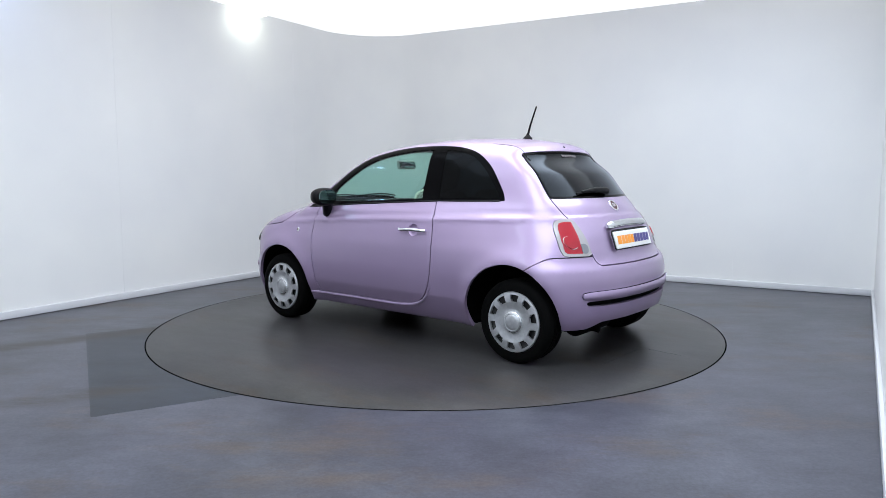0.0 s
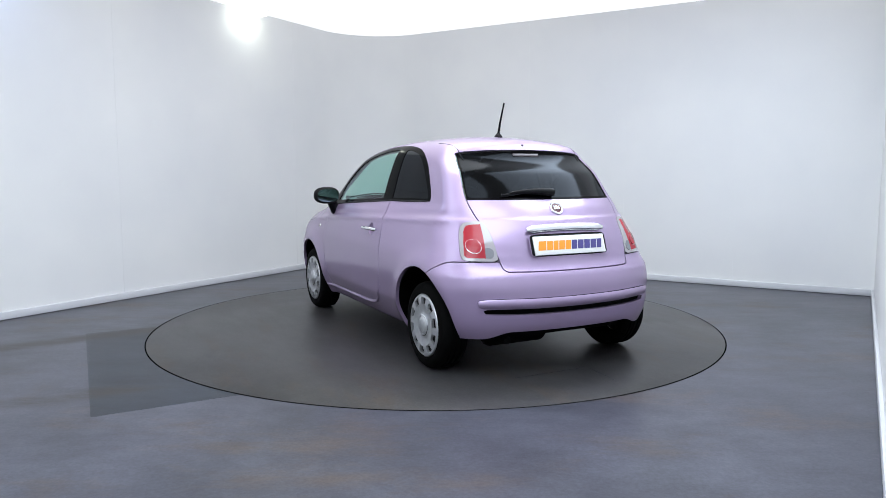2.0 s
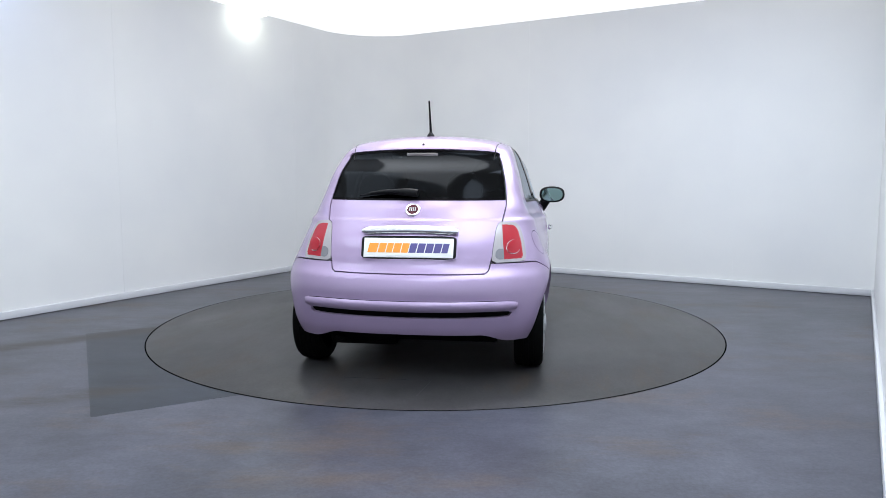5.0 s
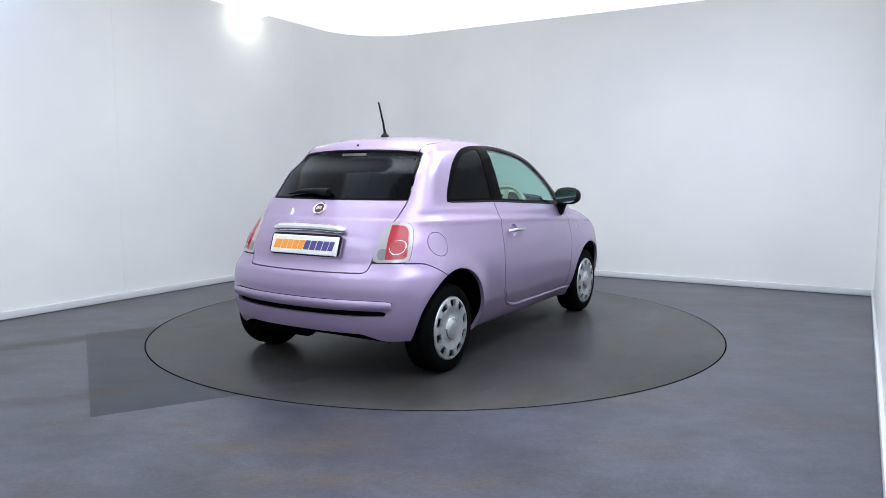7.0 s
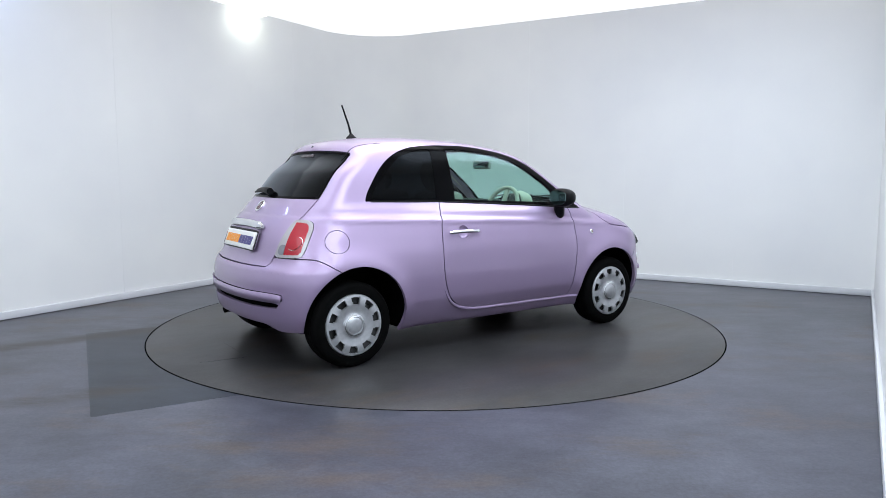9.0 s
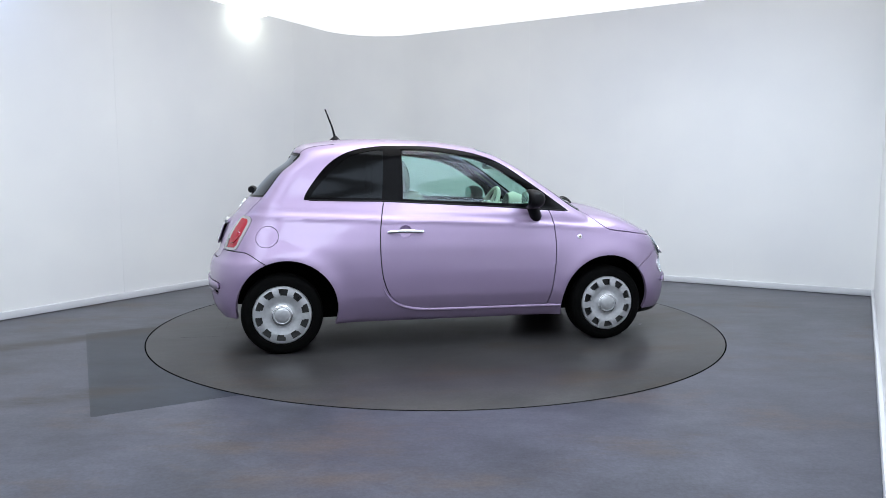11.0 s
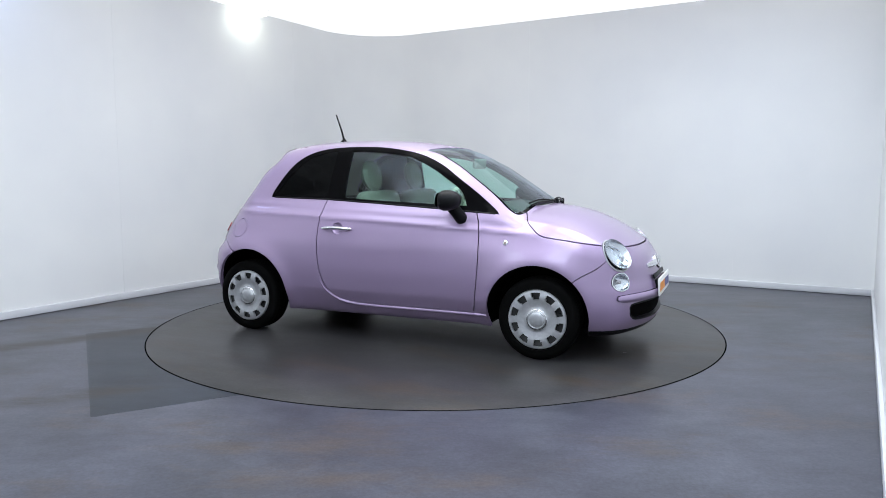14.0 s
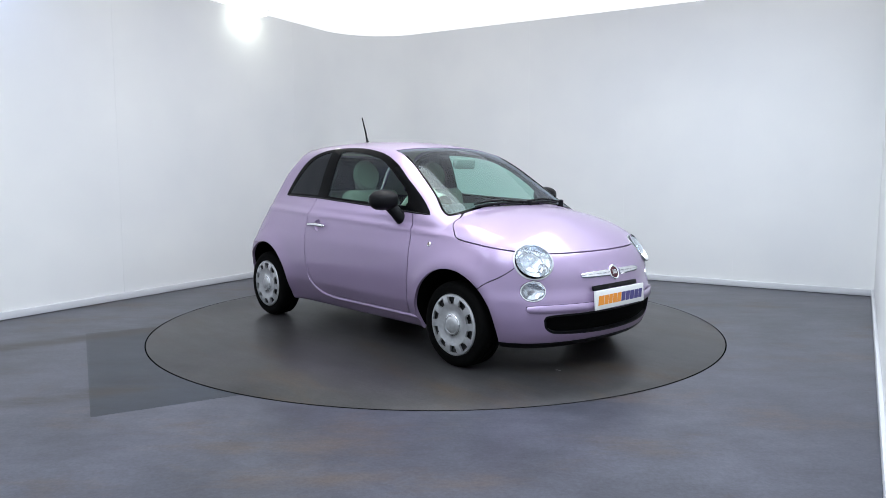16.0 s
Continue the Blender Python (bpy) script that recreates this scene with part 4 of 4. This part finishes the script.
def build_rear(car, hatch_mesh, hglass, rear_mesh, lamp_mesh, lamps):
    tail = panel("tailgate", cut(hatch_mesh, outside(hglass)), PAINT, car, "", 0, 0.022)
    panel("rear_window", cut(hatch_mesh, hglass), DARK, tail, "dark tinted rear window", -0.002)
    panel("rear_window_band", cut(cut(hatch_mesh, hglass), lambda P: -hglass(P), 0.014), GLOSS_BLACK, tail, "black band round the rear glass", 0.0005)
    # bumper with a raised strip and a black slot
    end = lambda P: P[:, 0] < -1.3
    slot = inside(stadium(0.600, 0.018, 0.396, 0.008), [1, 2], end, False)
    ridge = inside(stadium(0.628, 0.029, 0.448, 0.006), [1, 2], end, False)
    rear_mesh = cut(rear_mesh, lambda P: 0.278 - 0.040 * ease(0.42, 0.58, np.abs(P[:, 1])) - P[:, 2])
    bumper = panel("rear_bumper", cut(cut(rear_mesh, outside(slot)), outside(ridge), -0.0008), PAINT, car, "", 0, 0.022)
    panel("bumper_slot", cut(rear_mesh, slot, 0.004), BLACK, bumper, "black insert strip", -0.030)
    panel("bumper_ridge", cut(rear_mesh, ridge), PAINT, bumper, "", 0.014, 0.030, ridge)
    for s in (1, -1):
        m, f = lamp_mesh[s], lamps[s]
        lamp = panel("tail_light", cut(m, outside(f), 0.019), PALE, car, "tail light with bright surround", 0.004, 0.03)
        inner = cut(m, f, -0.017)
        side = lambda P, s=s: 0.538 + 0.10 * (0.80 - P[:, 2]) - np.abs(P[:, 1])
        low = lambda P: 0.705 - P[:, 2]
        rev = lambda P, s=s: np.hypot(np.abs(P[:, 1]) - 0.527, P[:, 2] - 0.737) - 0.031
        rnd = lambda P, s=s: np.hypot(np.abs(P[:, 1]) - 0.597, P[:, 2] - 0.775) - 0.040
        red = cut(inner, side)
        panel("red_lens", cut(red, outside(rnd)), RED, lamp, "red lens", 0.004)
        panel("round_red_lens", cut(red, rnd, -0.0025), RED, lamp, "round red lens", 0.010, 0.008)
        panel("lens_ring", cut(cut(red, rnd), outside(rnd), 0.0025), REFLECT, lamp, "", 0.0045)
        pale = cut(inner, outside(side))
        panel("pale_lens", cut(pale, outside(rev)), PALE, lamp, "pale clear lens", 0.004)
        panel("reversing_lens", cut(pale, rev), SMOKE, lamp, "grey round reversing lens", 0.007, 0.006)
    # lifting bar over the plate, plate, badge, wiper, high stop lamp
    p, n = on_skin(None, 0, 0.868, -1)
    m = seat_on(p, n)
    bar = tube([m @ Vector((x, 0.004 - 0.010 * (x / 0.29) ** 2, 0.006)) for x in np.linspace(-0.285, 0.285, 25)], [0.012, 0.021] + [0.027] * 21 + [0.021, 0.012], 18)
    bar = part("lifting_bar", bar, CHROME, tail, "chrome lifting bar")
    for k in range(3):
        part("script_mark", prism(oval(0.016, 0.009, 14), 0.002, m @ pose(0.035 * (k - 1), 0.004, 0.029)), SILVER, bar)
    p, n = on_skin(None, 0, 0.775, -1)
    m = seat_on(p, n)
    part("plate_recess", prism(oval(0.285, 0.074, 48, 8.0), 0.002, m), PAINT, tail, "")
    # shade of the plate's recess, laid on as a thin black sheet
    part("recess_shade", prism(oval(0.279, 0.069, 48, 10.0), 0.004, m), BLACK, tail, "black sheet drawn as the shade around the plate")
    q = part("number_plate", box((0.525, 0.115, 0.010), m @ pose(0, -0.004, 0.009), 0.003), PLATE, tail, "white plate with orange and navy dealer mark")
    part("plate_border", prism(oval(0.250, 0.046, 48, 12.0), 0.0012, m @ pose(0, -0.004, 0.0142)), material("plate_inner", (0.74, 0.74, 0.70), 0.3), q)
    plate_bars(q, m @ pose(0, -0.006, 0.0156), 0.475)
    p, n = on_skin(None, 0, 0.985, -1)
    m = seat_on(p, n)
    badge = part("badge", lathe([(0.046, 0), (0.046, 0.006), (0.042, 0.010), (0.034, 0.008)], 36, m), CHROME, tail, "round chrome-ringed badge")
    part("enamel", lathe([(0.036, 0.004), (0.034, 0.0085), (0, 0.0095)], 36, m), MAROON, badge, "maroon enamel centre")
    for k in range(4):
        part("badge_bar", box((0.006, 0.026, 0.002), m @ pose(-0.0165 + 0.011 * k, 0, 0.0105)), CHROME, badge)
    pts = []
    for k in np.linspace(0, 1, 14):
        y = -0.02 + 0.30 * k
        p, n = on_skin(None, y, 1.068 + 0.010 * math.sin(math.pi * k), -1)
        pts.append(p + n * 0.022)
    wiper = part("rear_wiper", tube(pts, [0.024, 0.026, 0.026, 0.024, 0.022, 0.020, 0.018, 0.016, 0.015, 0.014, 0.012, 0.011, 0.010, 0.006], 10), BLACK, tail, "black rear wiper")
    part("wiper_blade", tube([q2 + Vector((0.010, 0.06, -0.012)) for q2 in pts[2:]], 0.007, 6), BLACK, wiper)
    p, n = on_skin(None, 0, 1.322, -1)
    part("high_stop_lamp", box((0.20, 0.022, 0.008), seat_on(p, n), 0.003), DIM, tail, "dim high-level stop lamp")
    p, n = on_skin(None, 0, 1.385, -1)
    part("washer_jet", lathe([(0.008, 0), (0.008, 0.006), (0, 0.009)], 14, seat_on(p, n)), BLACK, car)


def build_front(car, front_mesh, head_mesh, heads, head_c, fog_mesh, fogs, fog_c):
    fwd = lambda P: P[:, 0] > 1.3
    mouth = inside([(-0.535, 0.374), (-0.25, 0.379), (0, 0.380), (0.25, 0.379), (0.535, 0.374), (0.562, 0.335), (0.535, 0.282), (0.43, 0.254), (0, 0.240), (-0.43, 0.254), (-0.535, 0.282), (-0.562, 0.335)], [1, 2], fwd)
    band = inside(stadium(0.650, 0.026, 0.408, 0.006), [1, 2], fwd, False)
    lip = lambda P: P[:, 2] - 0.205
    bumper = panel("front_bumper", cut(cut(cut(front_mesh, outside(mouth)), outside(lip)), outside(band), -0.0008), PAINT, car, "", 0, 0.022)
    panel("chin_lip", cut(front_mesh, lip), BLACK, bumper, "black chin spoiler", 0.004, 0.02)
    panel("grille_back", cut(front_mesh, mouth, 0.01), UNDER, bumper, "dark grille opening", -0.045)
    panel("bumper_band", cut(front_mesh, band), PAINT, bumper, "", 0.016, 0.030, band)
    for z in (0.27, 0.305, 0.34):
        pts = []
        for y in np.linspace(-0.46, 0.46, 24):
            p, n = on_skin(None, y, z, 1)
            pts.append(p - n * 0.030)
        part("grille_bar", tube(pts, 0.005, 6), UNDER, bumper)
    panel("grille_edge", cut(cut(front_mesh, mouth), outside(mouth), 0.012), BLACK, bumper, "", -0.002, 0.03)
    for s in (1, -1):
        f = heads[s]
        lamp = panel("headlight", cut(head_mesh[s], outside(f), 0.009), SILVER, car, "round headlight with silver ring", 0.003, 0.03)
        p, n = head_c[s]
        m = seat_on(p, n)
        part("reflector", lathe([(0.108, 0.000), (0.098, -0.020), (0.066, -0.045), (0.035, -0.058), (0.0, -0.060)], 40, m @ Matrix.Diagonal((1.07, 1, 1, 1))), REFLECT, lamp, "bright reflector bowl")
        part("projector", lathe([(0.040, -0.045), (0.040, -0.020), (0.036, -0.014), (0.02, -0.006), (0, -0.004)], 28, m @ pose(0.012 * s, 0.006, 0)), LENS, lamp, "clear projector lens")
        part("signal_bowl", lathe([(0.034, -0.012), (0.030, -0.026), (0.014, -0.034), (0, -0.035)], 28, m @ pose(-0.052 * s, -0.048, -0.004)), REFLECT, lamp, "small bright indicator bowl")
        part("bulb_shield", lathe([(0.018, -0.010), (0.016, -0.002), (0, 0.0)], 20, m @ pose(0.012 * s, 0.006, -0.004)), CHROME, lamp)
        part("lamp_rib", lathe([(0.062, -0.030), (0.066, -0.022), (0.070, -0.030)], 36, m), CHROME, lamp)
        panel("lamp_glass", cut(head_mesh[s], f, -0.010), LENS, lamp, "clear lamp glass", 0.005)
        p, n = fog_c[s]
        m = seat_on(p, n)
        fog = panel("lower_lamp", cut(fog_mesh[s], outside(fogs[s]), 0.006), CHROME, car, "round lower lamp with chrome ring", 0.004, 0.02)
        part("reflector", lathe([(0.056, -0.002), (0.048, -0.018), (0.02, -0.030), (0, -0.032)], 32, m @ Matrix.Diagonal((1.3, 1, 1, 1))), REFLECT, fog)
        part("bulb", lathe([(0.012, -0.028), (0.012, -0.010), (0, -0.004)], 16, m), PALE, fog)
        panel("lamp_glass", cut(fog_mesh[s], fogs[s], -0.005), LENS, fog, "clear lamp glass", 0.005)
    # badge with whiskers
    p, n = on_skin(None, 0, 0.590, 1)
    m = seat_on(p, n)
    badge = part("badge", lathe([(0.048, 0), (0.048, 0.010), (0.043, 0.014), (0.035, 0.011)], 36, m), CHROME, car, "round chrome-ringed badge")
    part("enamel", lathe([(0.037, 0.006), (0.035, 0.012), (0, 0.013)], 36, m), MAROON, badge, "maroon enamel centre")
    for k in range(4):
        part("badge_bar", box((0.006, 0.026, 0.002), m @ pose(-0.0165 + 0.011 * k, 0, 0.0135)), CHROME, badge)
    for s in (1, -1):
        for dz in (0.010, -0.010):
            pts = []
            for y in np.linspace(0.055, 0.300, 14):
                q, nn = on_skin(None, s * y, 0.590 + dz * (1 - y * 1.8), 1)
                pts.append(q + nn * 0.006)
            part("whisker", tube(pts, [0.013] * 11 + [0.012, 0.010, 0.006], 8), CHROME, badge, "chrome whisker bar")
    p, n = on_skin(None, 0, 0.512, 1)
    part("upper_slot", box((0.47, 0.030, 0.012), seat_on(p, n), 0.004), BLACK, car, "narrow black intake slot")
    m = seat_on(Vector((1.838, 0, 0.445)), Vector((1, 0, 0.06)))
    q = part("number_plate", box((0.525, 0.115, 0.012), m, 0.003), PLATE, car, "white plate with orange and navy dealer mark")
    part("plate_holder", box((0.40, 0.09, 0.03), m @ pose(0, 0, -0.018), 0.004), BLACK, q)
    plate_bars(q, m @ pose(0, -0.002, 0.0065), 0.475)


def build_cabin(car):
    dash = part("dashboard", box((0.36, 1.24, 0.20), pose(0.72, 0, 0.86, 0, 8, 0), 0.07, 4), IVORY, car, "pale dashboard")
    part("dash_top", box((0.40, 1.20, 0.05), pose(0.80, 0, 0.945, 0, 6, 0), 0.02, 3), CHARCOAL, dash, "dark dashboard top")
    part("instrument_hood", lathe([(0.10, 0.0), (0.11, 0.06), (0.09, 0.10), (0, 0.11)], 28, pose(0.60, -0.36, 0.95, 0, -80, 0)), IVORY, dash)
    part("dial", lathe([(0.085, 0.105), (0.0, 0.112)], 28, pose(0.60, -0.36, 0.95, 0, -80, 0)), CHARCOAL, dash)
    centre = Vector((0.36, -0.36, 0.93))
    tilt = Matrix.Translation(centre) @ pose(0, 0, 0, 0, -66, 0)
    rim = tube([tilt @ Vector((0.178 * math.cos(a), 0.178 * math.sin(a), 0)) for a in np.linspace(0, 2 * math.pi, 40, endpoint=False)], 0.016, 10, None, True)
    steer = part("steering_wheel", rim, IVORY, car, "pale steering wheel")
    part("wheel_boss", lathe([(0, -0.05), (0.05, -0.05), (0.075, -0.01), (0.06, 0.015), (0, 0.022)], 28, tilt), IVORY, steer)
    for a in (0, 180, 270):
        part("spoke", box((0.13, 0.045, 0.018), tilt @ pose(0, 0, 0, 0, 0, a) @ pose(0.115, 0, -0.005), 0.006), IVORY, steer)
    part("steering_column", tube([centre, centre + Vector((0.28, 0, -0.10))], 0.04, 14), CHARCOAL, steer)
    for y in (0.36, -0.36):
        seat(car, 0.13, y)
    rear = part("rear_seat", box((0.44, 0.84, 0.16), pose(-0.86, 0, 0.55, 0, -6, 0), 0.05, 3), CREAM, car, "cream fabric rear bench")
    part("rear_backrest", box((0.14, 0.84, 0.46), pose(-1.10, 0, 0.82, 0, -16, 0), 0.05, 3), CREAM, rear)
    for y in (0.28, -0.28):
        part("headrest", lathe([(0, -0.04), (0.07, -0.04), (0.11, -0.02), (0.115, 0.01), (0.09, 0.04), (0, 0.045)], 28, pose(-1.155, y, 1.10, 0, 78, 0)), CREAM, rear, "round cream headrest")
    part("parcel_shelf", box((0.18, 0.84, 0.03), pose(-1.20, 0, 0.99), 0.01), CHARCOAL, car)
    glass_m = part("interior_mirror", box((0.035, 0.20, 0.075), pose(0.46, 0, 1.275, 0, 8, 0), 0.012, 3), GREY, car, "grey interior mirror")
    part("mirror_glass", box((0.003, 0.20, 0.050), pose(0.4435, 0, 1.275, 0, 8, 0), 0.001), MIRROR, glass_m)
    part("mirror_stem", tube([(0.46, 0, 1.285), (0.475, 0, 1.302)], 0.008), BLACK, glass_m)
    for y in (0.70, -0.70):
        part("seat_belt", tube([(-0.40, y * 0.80, 1.25), (-0.42, y * 0.92, 0.95), (-0.36, y * 0.96, 0.5)], 0.012, 6), CHARCOAL, car)


CAR = build_car()

# ---- what moves: the turntable and the car on it turn at an even pace ----
TURN0, RATE = 140.16, -11.74            # degrees, degrees a second
SEAT_X, SEAT_Y = -0.0582, -0.0818       # the car's middle from the turntable's axis


def motions():
    steps = [k * 0.5 for k in range(33)]
    walk(TABLE, [(t, pose(0, 0, 0, 0, 0, TURN0 + RATE * t)) for t in steps])
    walk(CAR, [(t, pose(0, 0, 0, 0, 0, TURN0 + RATE * t) @ pose(SEAT_X, SEAT_Y, 0)) for t in steps])


motions()
